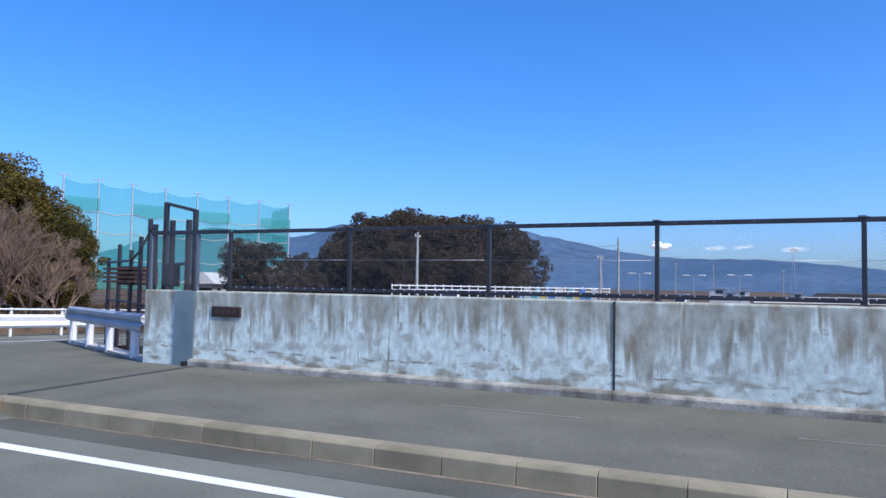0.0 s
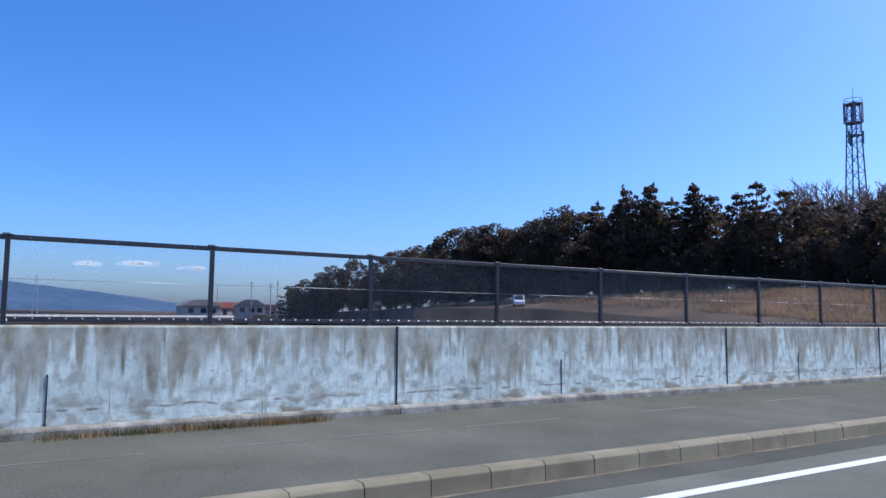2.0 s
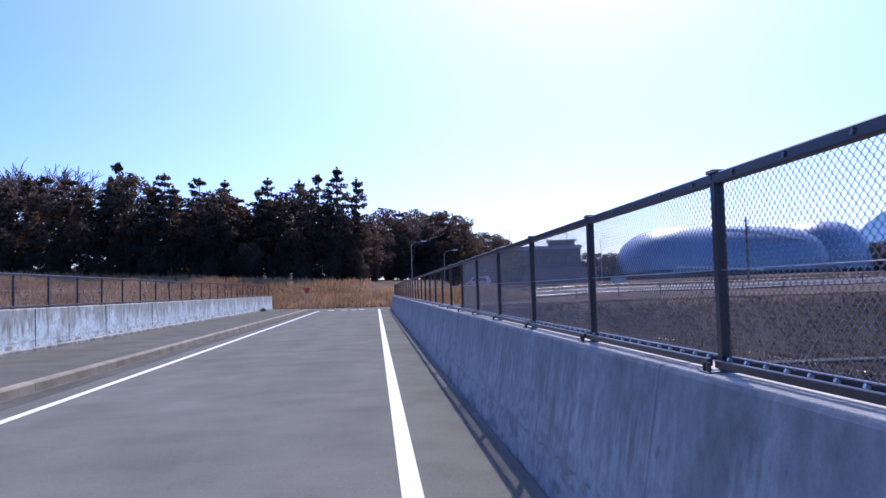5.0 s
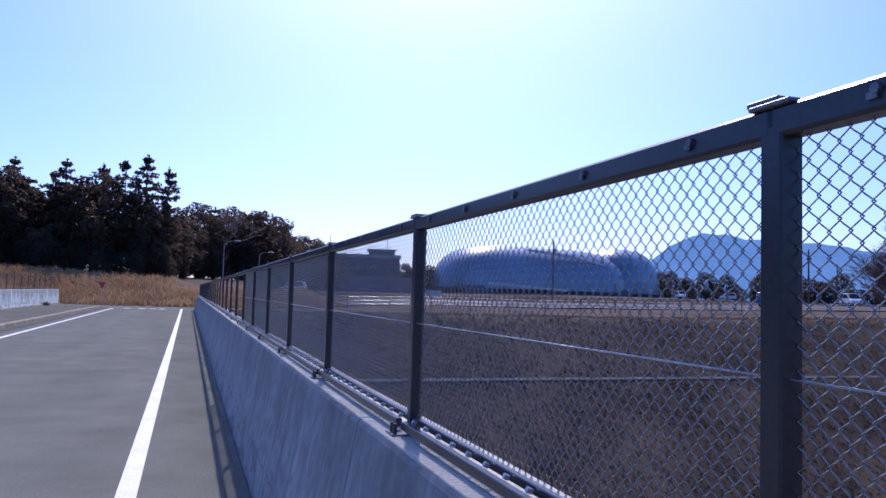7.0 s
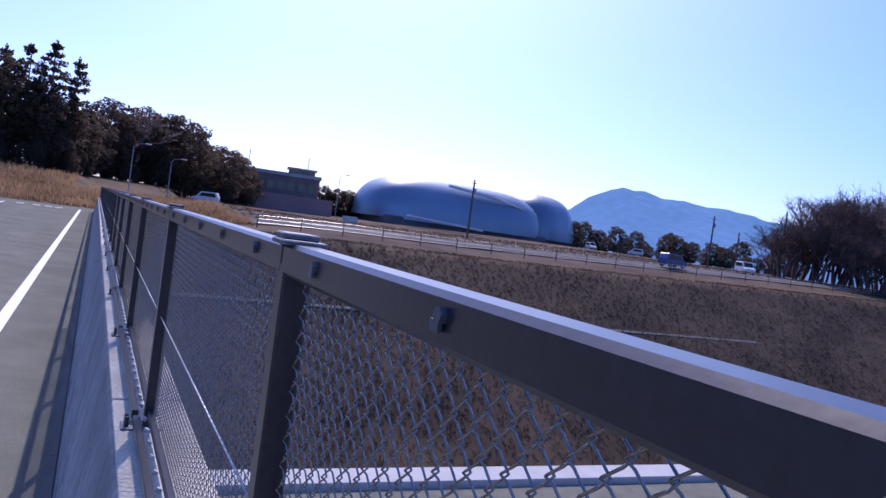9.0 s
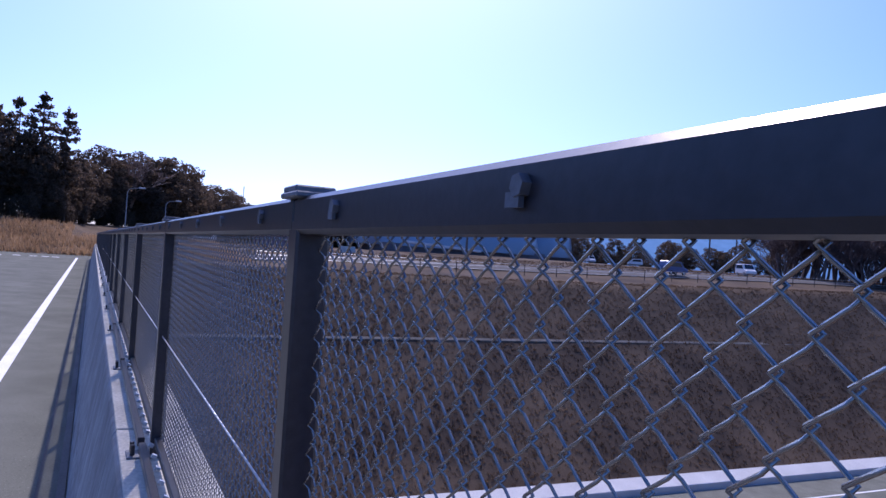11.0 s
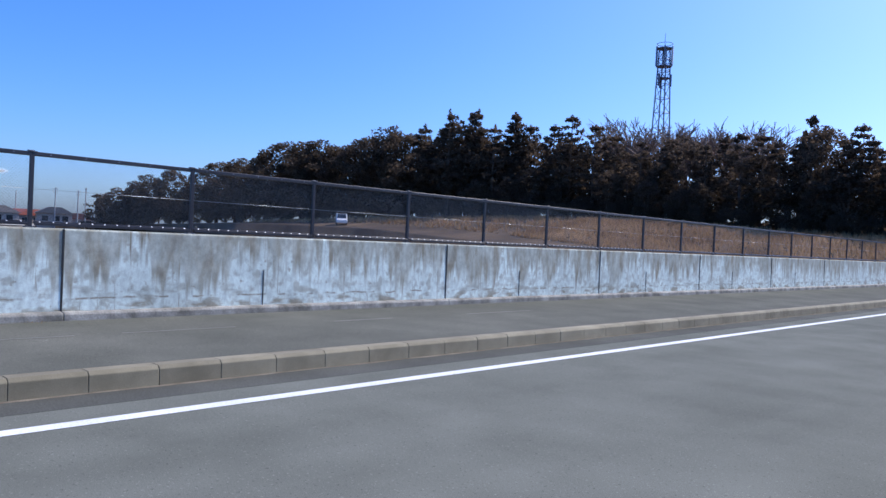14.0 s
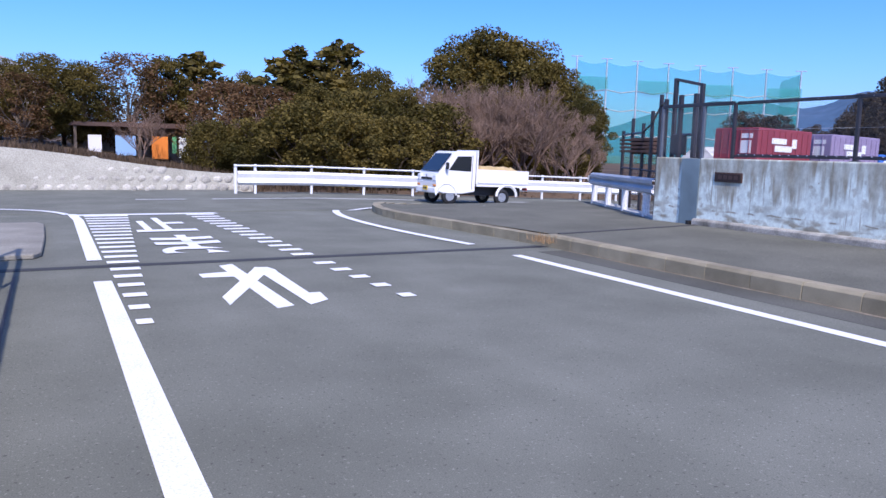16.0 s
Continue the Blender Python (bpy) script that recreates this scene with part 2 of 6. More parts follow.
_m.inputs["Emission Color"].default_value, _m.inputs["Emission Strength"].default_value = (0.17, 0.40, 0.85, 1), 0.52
# clouds: a glow in the material stands in for sunlight scattered inside them
CLOUD = plain("cloud", (0.85, 0.85, 0.85), 1.0, spec=0)
CLOUD.node_tree.nodes["Principled BSDF"].inputs["Emission Color"].default_value = (0.8, 0.85, 1.0, 1)
CLOUD.node_tree.nodes["Principled BSDF"].inputs["Emission Strength"].default_value = 0.35
FAINT_CLOUD = plain("thin_cloud", (0.85, 0.85, 0.85), 1.0, spec=0)
FAINT_CLOUD.node_tree.nodes["Principled BSDF"].inputs["Alpha"].default_value = 0.09
FAINT_CLOUD.node_tree.nodes["Principled BSDF"].inputs["Emission Color"].default_value = (0.8, 0.88, 1.0, 1)
FAINT_CLOUD.node_tree.nodes["Principled BSDF"].inputs["Emission Strength"].default_value = 0.55
SILVER = material("silver_roof_panels", (0.20, 0.26, 0.33), (0.25, 0.31, 0.38), 0.38, 0.5, scale=0.05, fine=0.03, bump=0.0)
GLASS = plain("dark_glass", (0.02, 0.025, 0.03), 0.08, spec=0.8)
NETTING = bpy.data.materials.new("green_netting")
NETTING.use_nodes = True
_b = NETTING.node_tree.nodes["Principled BSDF"]
_b.inputs["Base Color"].default_value, _b.inputs["Roughness"].default_value, _b.inputs["Alpha"].default_value = (0.012, 0.27, 0.23, 1), 0.8, 0.52


# ---- building blocks ----
class Geo:
    """Collects vertices and faces of one mesh."""

    def __init__(self):
        self.v, self.f = [], []

    def box(self, x0, x1, y0, y1, z0, z1, m=None):
        k = len(self.v)
        c = [Vector((x, y, z)) for z in (z0, z1) for y in (y0, y1) for x in (x0, x1)]
        self.v += [tuple(m @ p) if m else tuple(p) for p in c]
        self.f += [tuple(k + i for i in q) for q in ((0, 2, 3, 1), (4, 5, 7, 6), (0, 1, 5, 4), (2, 6, 7, 3), (0, 4, 6, 2), (1, 3, 7, 5))]
        return self

    def poly(self, pts):
        k = len(self.v)
        self.v += [tuple(p) for p in pts]
        self.f.append(tuple(range(k, k + len(pts))))
        return self

    def prism(self, outline, axis, a, c):
        """An outline in two axes, drawn out along the third."""
        k, n = len(self.v), len(outline)
        for s in (a, c):
            for p, q in outline:
                self.v.append({"x": (s, p, q), "y": (p, s, q), "z": (p, q, s)}[axis])
        self.f += [(k + i, k + (i + 1) % n, k + n + (i + 1) % n, k + n + i) for i in range(n)]
        self.f += [tuple(k + i for i in reversed(range(n))), tuple(k + n + i for i in range(n))]
        return self

    def tube(self, pts, radii, sides=6, caps=True):
        k, n = len(self.v), len(pts)
        pts = [Vector(p) for p in pts]
        if not hasattr(radii, "__len__"):
            radii = [radii] * n
        side = None
        for i, p in enumerate(pts):
            d = (pts[min(i + 1, n - 1)] - pts[max(i - 1, 0)]).normalized()
            if side is None:
                side = d.cross((0.31, 0.17, 0.93) if abs(d.z) < 0.8 else (1, 0.1, 0)).normalized()
            side = (side - d * side.dot(d)).normalized()
            up = d.cross(side)
            for s in range(sides):
                a = math.tau * s / sides
                self.v.append(tuple(p + (side * math.cos(a) + up * math.sin(a)) * radii[i]))
        for i in range(n - 1):
            for s in range(sides):
                t = (s + 1) % sides
                self.f.append((k + i * sides + s, k + i * sides + t, k + (i + 1) * sides + t, k + (i + 1) * sides + s))
        if caps:
            self.f += [tuple(k + s for s in reversed(range(sides))), tuple(k + (n - 1) * sides + s for s in range(sides))]
        return self

    def mesh(self, name, bevel=0.0, smooth=False):
        me = bpy.data.meshes.new(name)
        me.from_pydata(self.v, [], self.f)
        bm = bmesh.new()
        bm.from_mesh(me)
        if len(self.f) < 4000:
            bmesh.ops.recalc_face_normals(bm, faces=bm.faces)
        if bevel:
            bmesh.ops.bevel(bm, geom=[e for e in bm.edges if not e.is_boundary], offset=bevel, segments=1, affect='EDGES', clamp_overlap=True)
        if smooth:
            for f in bm.faces:
                f.smooth = True
        bm.to_mesh(me)
        bm.free()
        return me


def part(name, geo, mat, parent=None, label="", bevel=0.0, smooth=False, at=None):
    me = geo if isinstance(geo, bpy.types.Mesh) else geo.mesh(name, bevel, smooth)
    if mat and not me.materials:
        me.materials.append(mat)
    ob = new(name, me)
    ob.parent = parent
    if at is not None:
        ob.matrix_basis = at
    return tagged(ob, label)


def thing(name, label, category, at=None, group="", kind=""):
    ob = new(name)
    ob.empty_display_size = 0.2
    if at is not None:
        ob.matrix_basis = at
    return tagged(ob, label, category, group, kind)


def setting(name, geo, mat, label, category, bevel=0.0, smooth=False, kind="structure"):
    return tagged(part(name, geo, mat, None, "", bevel, smooth), label, category, "", kind)


rng = random.Random(7)


def ease(a, b, v):
    t = min(1, max(0, (v - a) / (b - a)))
    return t * t * (3 - 2 * t)


# ---- ground: one sheet with the cutting under the bridge ----
def road_z(x):
    """The cross road behind falls gently towards the west."""
    return -0.22 - 0.028 * max(0.0, -8 - max(x, -90))


def surf(x, y):
    """Height of the roadway behind: level to the stop line, then down to the cross road."""
    return road_z(x) * max(ease(-18.7, -22, y), ease(-9, -15, x) * ease(-18.5, -20.5, y))


def table(rows, v):
    for (a, p), (b, q) in zip(rows, rows[1:]):
        if v <= b:
            return p + (q - p) * max(0, (v - a) / (b - a))
    return rows[-1][1]


# the wood: distance of its front and height of its foot, by bearing from the bridge
EYE = Vector((-1.2, -3.4, 1.5))
FRONT = ((-70, 175), (-62, 150), (-50, 128), (-40, 118), (-25, 106), (-10, 97), (-0.5, 96), (0.5, 118), (10.6, 150))
BASE = ((-95, -0.6), (-70, -0.1), (-60, 0.6), (-50, 1.3), (-40, 1.9), (-30, 2.2), (-20, 1.7), (-8, 1.3), (0, 1.0), (11, 0.8))


def ground_z(x, y):
    # far side: bank with the wood, rising to the north-west
    if y > 20:
        rise = ease(68, 76, y) * (0.9 if x < 12 else 0.0) + 0.045 * max(0, min(y, 130) - 72) * (ease(25, -5, x))
        rise += 3.4 * ease(70, 125, y) * ease(5, -35, x) * ease(-150, -80, x)
        rise += (1.35 * ease(61, 79, y) + 0.9 * ease(80, 180, y)) * ease(4, 22, x) + 0.8 * ease(30, 100, x) * ease(50, 62, y)
        base = rise - 3.0 * ease(-90, -160, x)
        if y > 62 and x < 12:
            az, d = math.degrees(math.atan2(x - EYE.x, y - EYE.y)), math.hypot(x - EYE.x, y - EYE.y)
            if az > -95:
                f = table(FRONT, az)
                base = max(base, (1.2 + min(d, f + 30) * math.tan(radians(table(BASE, az)))) * ease(72, f - 4, d))
    else:
        base = 0.0
        if y < -12:
            base = surf(x, y) - 0.05 * ease(-17, -19, y) if y > -30.2 else -0.24
            if y <= -30.2:
                base = -0.24 + (0.6 + 0.78 * ease(-6.5, 1, x)) * ease(-32.0, -33.0, y) * ease(-9, -5, x) + 0.8 * ease(-32, -60, y) * ease(-40, -5, x)
        base -= 9.0 * ease(-60, -220, x) * ease(-60, -10, y)
    dip = 0.0
    if -14.0 < y < 61:
        lo = (y + 14.0) / 1.5 if y < 8 else (61 - y) / 1.5
        dip = -min(14.0, lo)
    h = base + dip
    if dip < -13.9:
        h = -14.0
    return h + (0.05 * noise.noise(Vector((x * 0.35, y * 0.35, 0))) if dip < 0 or y > 76 or x > 20 or x < -40 else -0.06)


def axis_steps(lo, hi, fine_lo, fine_hi, step):
    out, p, s = [], fine_lo, step
    while p > lo:
        out.append(p)
        p -= s
        s *= 1.16
    out.append(lo)
    out.reverse()
    p = fine_lo + step
    while p < fine_hi:
        out.append(p)
        p += step
    s = step
    while p < hi:
        out.append(p)
        p += s
        s *= 1.16
    return out + [hi]


def build_ground():
    xs = axis_steps(-4600, 4600, -70, 90, 2.0)
    ys = axis_steps(-4600, 4600, -46, 130, 1.0)
    g = Geo()
    g.v = [(x, y, ground_z(x, y)) for y in ys for x in xs]
    w = len(xs)
    g.f = [(j * w + i, j * w + i + 1, (j + 1) * w + i + 1, (j + 1) * w + i) for j in range(len(ys) - 1) for i in range(w - 1)]
    setting("ground", g, GRASS, "dry winter grassland sloping into a deep road cutting", "ground", smooth=True)


build_ground()

# the trunk road at the bottom of the cutting
g = Geo().box(-600, 600, 8.6, 38.0, -14.3, -13.9)
setting("expressway_road", g, ASPHALT, "grey asphalt carriageway at the bottom of the cutting", "road")
for k, y in enumerate((10.5, 23.0, 24.4, 34.6)):
    setting("expressway_line", Geo().box(-600, 600, y - 0.1, y + 0.1, -13.9, -13.888), PAINT, "white painted edge line on the sunken carriageway", "road marking")
setting("expressway_barrier", Geo().prism([(38.2, -14.2), (39.5, -14.2), (39.5, -13.0), (38.2, -13.45)], "x", -600, 600), PALE, "pale concrete gutter wall along the foot of the slope", "barrier", bevel=0.03)
setting("berm_gutter", Geo().prism([(53.4, -5.5), (53.65, -5.3), (53.65, -4.82), (53.4, -4.98)], "x", -300, 300), material("slope_gutter", (0.12, 0.105, 0.085), (0.21, 0.19, 0.16), 0.9, scale=6, fine=20), "weathered concrete gutter on the grassy slope", "gutter")

# ---- bridge deck, roadway and pavement ----
Y0, Y1 = -12.2, 61.4
setting("bridge_deck", Geo().prism([(-10.35, 0.1), (-10.35, -1.2), (0.7, -1.2), (0.7, -0.1), (-6.6, -0.1)], "y", -13.2, 61.5), CONCRETE, "concrete deck of the road bridge", "bridge")
setting("road", Geo().box(-6.86, 0.24, Y0 + 0.15, Y1, -0.09, 0.0), ASPHALT, "grey asphalt roadway over the bridge", "road")
setting("pavement", Geo().prism([(-7.035, -0.05), (-7.035, 0.174), (-9.84, 0.24), (-9.84, -0.05)], "y", -12.5, 61.4), PATH_ASPHALT, "wide grey asphalt footpath beside the roadway", "pavement")


def cross_road(name, y0, y1, x0, x1, label):
    g, n = Geo(), int((x1 - x0) / 3) + 1
    for i in range(n + 1):
        x = x0 + (x1 - x0) * i / n
        for y in (y0, y1):
            g.v.append((x, y, road_z(x) if y1 < 0 else 0.0))
        g.v += [(x, y0, g.v[-2][2] - 0.15), (x, y1, g.v[-1][2] - 0.15)]
    for i in range(n):
        a, b = 4 * i, 4 * i + 4
        g.f += [(a, b, b + 1, a + 1), (a, a + 2, b + 2, b), (a + 1, b + 1, b + 3, a + 3)]
    setting(name, g, ASPHALT, label, "road")


cross_road("road_junction_south", -29.8, -22.0, -200, 230, "grey asphalt side road meeting the bridge road")
setting("road_apron", Geo().box(-6.4, 60, -31.17, -29.8, -0.4, -0.223), ASPHALT, "grey asphalt edge below the stone wall", "road")
cross_road("road_junction_north", 61.4, 68.5, -80, 120, "grey asphalt road at the far end of the bridge")

MOUTH = ((-20.5, -9.5), (-19.8, -8.8), (-19.0, -7.2), (-18.0, -6.7), (-16.0, -6.7), (-15.0, -6.85), (-12.05, -6.86))
MOUTH_E = ((-20.5, 7.0), (-19.8, 4.5), (-19.0, 3.0), (-18.0, 1.8), (-17.0, 1.3), (-15.0, 0.6), (-12.05, 0.24))
g = Geo()
cols = [-200, -120, -80, -60, -40, -30, -24, -20, -17, -15, -13, -11.5, -10, -9, 8, 230]
for j in range(9):
    y = -20.5 - 1.5 * j / 8
    g.v += [(x, y, surf(x, y)) for x in cols]
g.f = [(16 * j + i, 16 * j + i + 1, 16 * j + 17 + i, 16 * j + 16 + i) for j in range(8) for i in range(15)]
setting("road_junction_ramp", g, ASPHALT, "grey asphalt edge of the side road", "road")
g = Geo()
for i in range(35):
    y = -12.05 - 8.45 * i / 34
    z = surf(0, y)
    g.v += [(table(MOUTH, y), y, z), (table(MOUTH_E, y), y, z)]
g.f = [(2 * i, 2 * i + 1, 2 * i + 3, 2 * i + 2) for i in range(34)]
setting("road_mouth", g, ASPHALT, "grey asphalt mouth of the bridge road", "road")

# ---- road markings ----
LINE_L, LINE_R = -5.914, -0.895


def marking(name, pts, label, z=0.004, mat=PAINT):
    return setting(name, Geo().prism(pts, "z", z - 0.003, z), mat, label, "road marking")


def ribbon(name, pts, width, label, z=0.004, mat=PAINT):
    """A painted line along a row of points."""
    left, right = [], []
    for i, p in enumerate(pts):
        a, b = Vector(pts[max(i - 1, 0)]), Vector(pts[min(i + 1, len(pts) - 1)])
        d = (b - a).normalized()
        nrm = Vector((-d.y, d.x)) * width / 2
        left.append(Vector(p) + nrm), right.append(Vector(p) - nrm)
    g, n = Geo(), len(pts)
    z += 0.008 if pts[0][1] < -12.7 else 0
    g.v = [(p.x, p.y, z + (surf(p.x, p.y) if p.y < -12 else 0.0)) for p in left + right]
    g.f = [(i, i + 1, n + i + 1, n + i) for i in range(n - 1)]
    return setting(name, g, mat, label, "road marking")


def arc(points, n=8):
    """A smooth line through points (Catmull-Rom)."""
    p = [Vector(q) for q in points]
    p = [2 * p[0] - p[1]] + p + [2 * p[-1] - p[-2]]
    out = []
    for i in range(1, len(p) - 2):
        for k in range(n):
            t = k / n
            out.append(0.5 * ((2 * p[i]) + (p[i + 1] - p[i - 1]) * t + (2 * p[i - 1] - 5 * p[i] + 4 * p[i + 1] - p[i + 2]) * t * t + (3 * p[i] - p[i - 1] - 3 * p[i + 1] + p[i + 2]) * t ** 3))
    return out + [p[-2]]


ribbon("edge_line", [(LINE_L, -11.85), (LINE_L, 60.2)], 0.15, "solid white painted edge line")
ribbon("edge_line", [(LINE_R, -11.55), (LINE_R, 61.3)], 0.165, "solid white painted edge line")
ribbon("edge_line", [(LINE_R, -12.95 - 0.5 * k) for k in range(11)] + arc([(LINE_R + 0.03, -18.4), (-0.82, -19.4), (-0.78, -21.4), (-0.55, -22.3), (0.0, -23.0), (1.2, -23.5), (4, -23.8), (14, -23.9)]), 0.16, "white painted line curving into the side road")
ribbon("edge_line", arc([(-5.88, -12.97), (-5.68, -14.4), (-5.58, -15.8), (-5.6, -17.2), (-5.75, -18.3), (-6.1, -19.4), (-6.8, -20.8), (-7.9, -22.1), (-9.4, -22.75), (-12.6, -22.9), (-30, -23.2)], 12), 0.15, "white painted line curving into the side road")
ribbon("stop_line", [(-0.86, -18.95), (-3.42, -19.0)], 0.42, "thick white stop line at the junction")
for x0, x1 in ((-3.95, -2.6), (-40, -4.7), (3.0, 5.5)):
    ribbon("centre_line", [(x0 + (x1 - x0) * k / 12, -26.2) for k in range(13)], 0.13, "white painted line on the side road")
def ladder_mark(x0, x1, y):
    a, b = min(x0, x1), max(x0, x1)
    marking("ladder_mark", [(a, y - 0.1), (b, y - 0.1), (b, y + 0.065), (a, y + 0.065)], "short white ladder mark beside the lane", z=0.012)


FAR_MARKS = [-12.74 - 0.455 * i for i in range(14)]
for y in [-9.58, -10.14, -10.69, -11.22, -11.74, -12.22] + FAR_MARKS:
    ladder_mark(-1.01, -1.01 - 0.12 - 0.068 * (-9.58 - y), y)
for y in [-9.84, -10.4, -10.93, -11.44, -11.96] + FAR_MARKS:
    ladder_mark(-3.45 + 0.015 * (-9.84 - y), -3.31 + 0.058 * (-9.84 - y), y)


def painted_word(body, x, y, w, h):
    cu = bpy.data.curves.new("letter", 'FONT')
    cu.body = body
    cu.offset = 0.02
    tmp = new("letter", cu)
    me = bpy.data.meshes.new_from_object(tmp.evaluated_get(bpy.context.evaluated_depsgraph_get()))
    bpy.data.objects.remove(tmp)
    xs, ys = [v.co.x for v in me.vertices], [v.co.y for v in me.vertices]
    x0, x1, y0, y1 = min(xs), max(xs), min(ys), max(ys)
    for v in me.vertices:
        u, t = (v.co.x - x0) / (x1 - x0), (v.co.y - y0) / (y1 - y0)
        # read while driving south: letters stand towards -y
        v.co = (x - u * w, y - t * h, 0.012)
    setting("road_lettering", me, PAINT, "large white painted road lettering telling drivers to stop", "road marking")


painted_word("止", -1.64, -15.8, 0.9, 2.3)
painted_word("ま", -1.70, -13.05, 0.9, 2.2)

# the nearest letter: a long stroke, a short bar, a slanting stroke, and a bow that ends in a foot
for k, shape in enumerate(([(-2.13, -12.16), (-2.29, -12.24), (-2.29, -9.79), (-2.13, -9.73)],
                           [(-1.82, -11.66), (-2.2, -11.72), (-2.2, -11.4), (-1.82, -11.44)],
                           [(-2.47, -11.92), (-2.44, -11.4), (-1.79, -9.98), (-1.80, -10.35)],
                           [(-2.46, -11.92), (-2.60, -11.88), (-2.64, -11.7), (-2.62, -11.5), (-2.575, -10.27), (-2.68, -10.27), (-2.64, -9.92), (-2.43, -9.76), (-2.44, -11.45)])):
    marking("road_lettering", shape, "large white painted road lettering telling drivers to stop", z=0.005 + 0.001 * k)
for y0, y1 in ((-4.6, -2.9), (-2.2, 0.1), (0.6, 2.0), (3.5, 4.6), (-8.0, -6.5), (6.2, 8.0)):
    ribbon("worn_path_line", [(-8.75, y0), (-8.75, y1)], 0.04, "worn pale line on the footpath", z=0.2165, mat=FAINT_PAINT)

# expansion joint across the bridge end
setting("expansion_joint", Geo().box(-6.85, 0.2, -12.60, -12.42, -0.05, 0.005), JOINT, "dark rubber expansion joint across the roadway", "expansion joint")
setting("expansion_joint_path", Geo().prism([(-10.0, 0.235), (-7.1, 0.165), (-7.1, 0.184), (-10.0, 0.25)], "y", -12.56, -12.47), JOINT, "dark expansion joint across the footpath", "expansion joint")

# ---- kerbs ----
kerb = thing("kerb", "row of weathered concrete kerb blocks along the footpath", "kerb", kind="structure")
block = Geo().prism([(-7.04, -0.08), (-6.85, -0.08), (-6.860, 0.148), (-6.892, 0.18), (-7.04, 0.18)], "y", 0.0018, 0.6032).mesh("block", 0.005)
block.materials.append(KERB)
for i in range(-17, 105):
    y = -2.247 + 0.605 * i
    jit = rng.uniform(-0.002, 0.002)
    part("block", block, None, kerb, at=pose(jit, y, jit * 0.6, rng.uniform(-0.05, 0.05), 0, rng.uniform(-0.012, 0.012)))
# gutter strip in front of the kerb
setting("gutter_strip", Geo().box(-6.852, -6.4, -12.05, 61.4, -0.05, 0.003), material("gutter_asphalt", (0.088, 0.088, 0.076), (0.125, 0.125, 0.108), 0.95, scale=8, fine=60, spec=0.05), "darker worn gutter strip beside the kerb", "gutter")
g = Geo()
for i in range(740):
    y = -12.0 + 0.1 * i
    wide = 0.045 + 0.05 * noise.fractal(Vector((0.0, y * 0.9, 4.0)), 1.0, 2.0, 4)
    g.v += [(-6.853, y, 0.006), (-6.85 + max(0.004, wide), y, 0.006)]
g.f = [(2 * i, 2 * i + 1, 2 * i + 3, 2 * i + 2) for i in range(739)]
setting("gutter_dirt", g, material("dry_dirt", (0.15, 0.125, 0.095), (0.27, 0.23, 0.18), 0.95, scale=40, fine=80, spec=0.05), "ragged band of dry dirt along the kerb's foot", "dirt", kind="stuff")
drain = thing("kerb_drain", "small dark drain grate set in the kerb face", "drain")
part("grate", Geo().box(-6.862, -6.848, -2.44, -2.28, 0.02, 0.085), DARK, drain)
for k in range(5):
    part("bar", Geo().box(-6.847, -6.842, -2.43 + 0.03 * k, -2.42 + 0.03 * k, 0.02, 0.085), RUST, drain)

# kerb round the corner and the raised corner of the footpath
CORNER = arc([(-6.86, -12.5), (-6.76, -13.8), (-6.64, -15.0), (-6.46, -16.6), (-6.45, -17.6), (-6.75, -18.9), (-7.6, -20.3), (-9.0, -21.3), (-11, -21.9), (-14, -22.2), (-18, -22.4)], 10)
corner_kerb = thing("corner_kerb", "curved row of concrete kerb blocks round the corner", "kerb", kind="structure")
pts = [CORNER[0]]
for p in CORNER[1:]:
    if (p - pts[-1]).length >= 0.58:
        pts.append(p)
for a, b in zip(pts, pts[1:]):
    d = (b - a).normalized()
    e = d * 0.004
    gz = surf(a.x, a.y)
    g = Geo().prism([tuple(a + e), tuple(b - e), tuple(b - e + Vector((d.y, -d.x)) * 0.18), tuple(a + e + Vector((d.y, -d.x)) * 0.18)], "z", gz - 0.1, gz + 0.15 * (1 - 0.4 * ease(-12, -18, a.x)))
    part("block", g, KERB, corner_kerb, bevel=0.006)
inside = []
for i, p in enumerate(CORNER):
    a, b = CORNER[max(i - 1, 0)], CORNER[min(i + 1, len(CORNER) - 1)]
    d = (b - a).normalized()
    inside.append(p + Vector((d.y, -d.x)) * 0.17)
back = [(-9.9, -12.5), (-9.95, -13.7), (-10.3, -14.2), (-12.7, -18.6), (-14.5, -20.2), (-18, -21.2)]
g = Geo()
ring = [(p.x, p.y, 0.148 + 0.02 * ease(-16, -12.5, p.y) + surf(p.x, p.y) - 0.06 * ease(-12, -18, p.x)) for p in inside] + [(x, y, 0.18 + 0.06 * ease(-16, -12.5, y) + surf(x, y)) for x, y in reversed(back)]
g.poly(ring)
setting("pavement_corner", g, PATH_ASPHALT, "grey asphalt footpath corner at the junction", "pavement")


# ---- parapet walls ----
def parapet(name, face_outline, breaks, mat, label):
    wall = thing(name, label, "wall", kind="structure")
    for a, b, gap in breaks:
        part("panel", Geo().prism(face_outline, "y", a + gap, b - gap), mat, wall, bevel=0.008)
    return wall


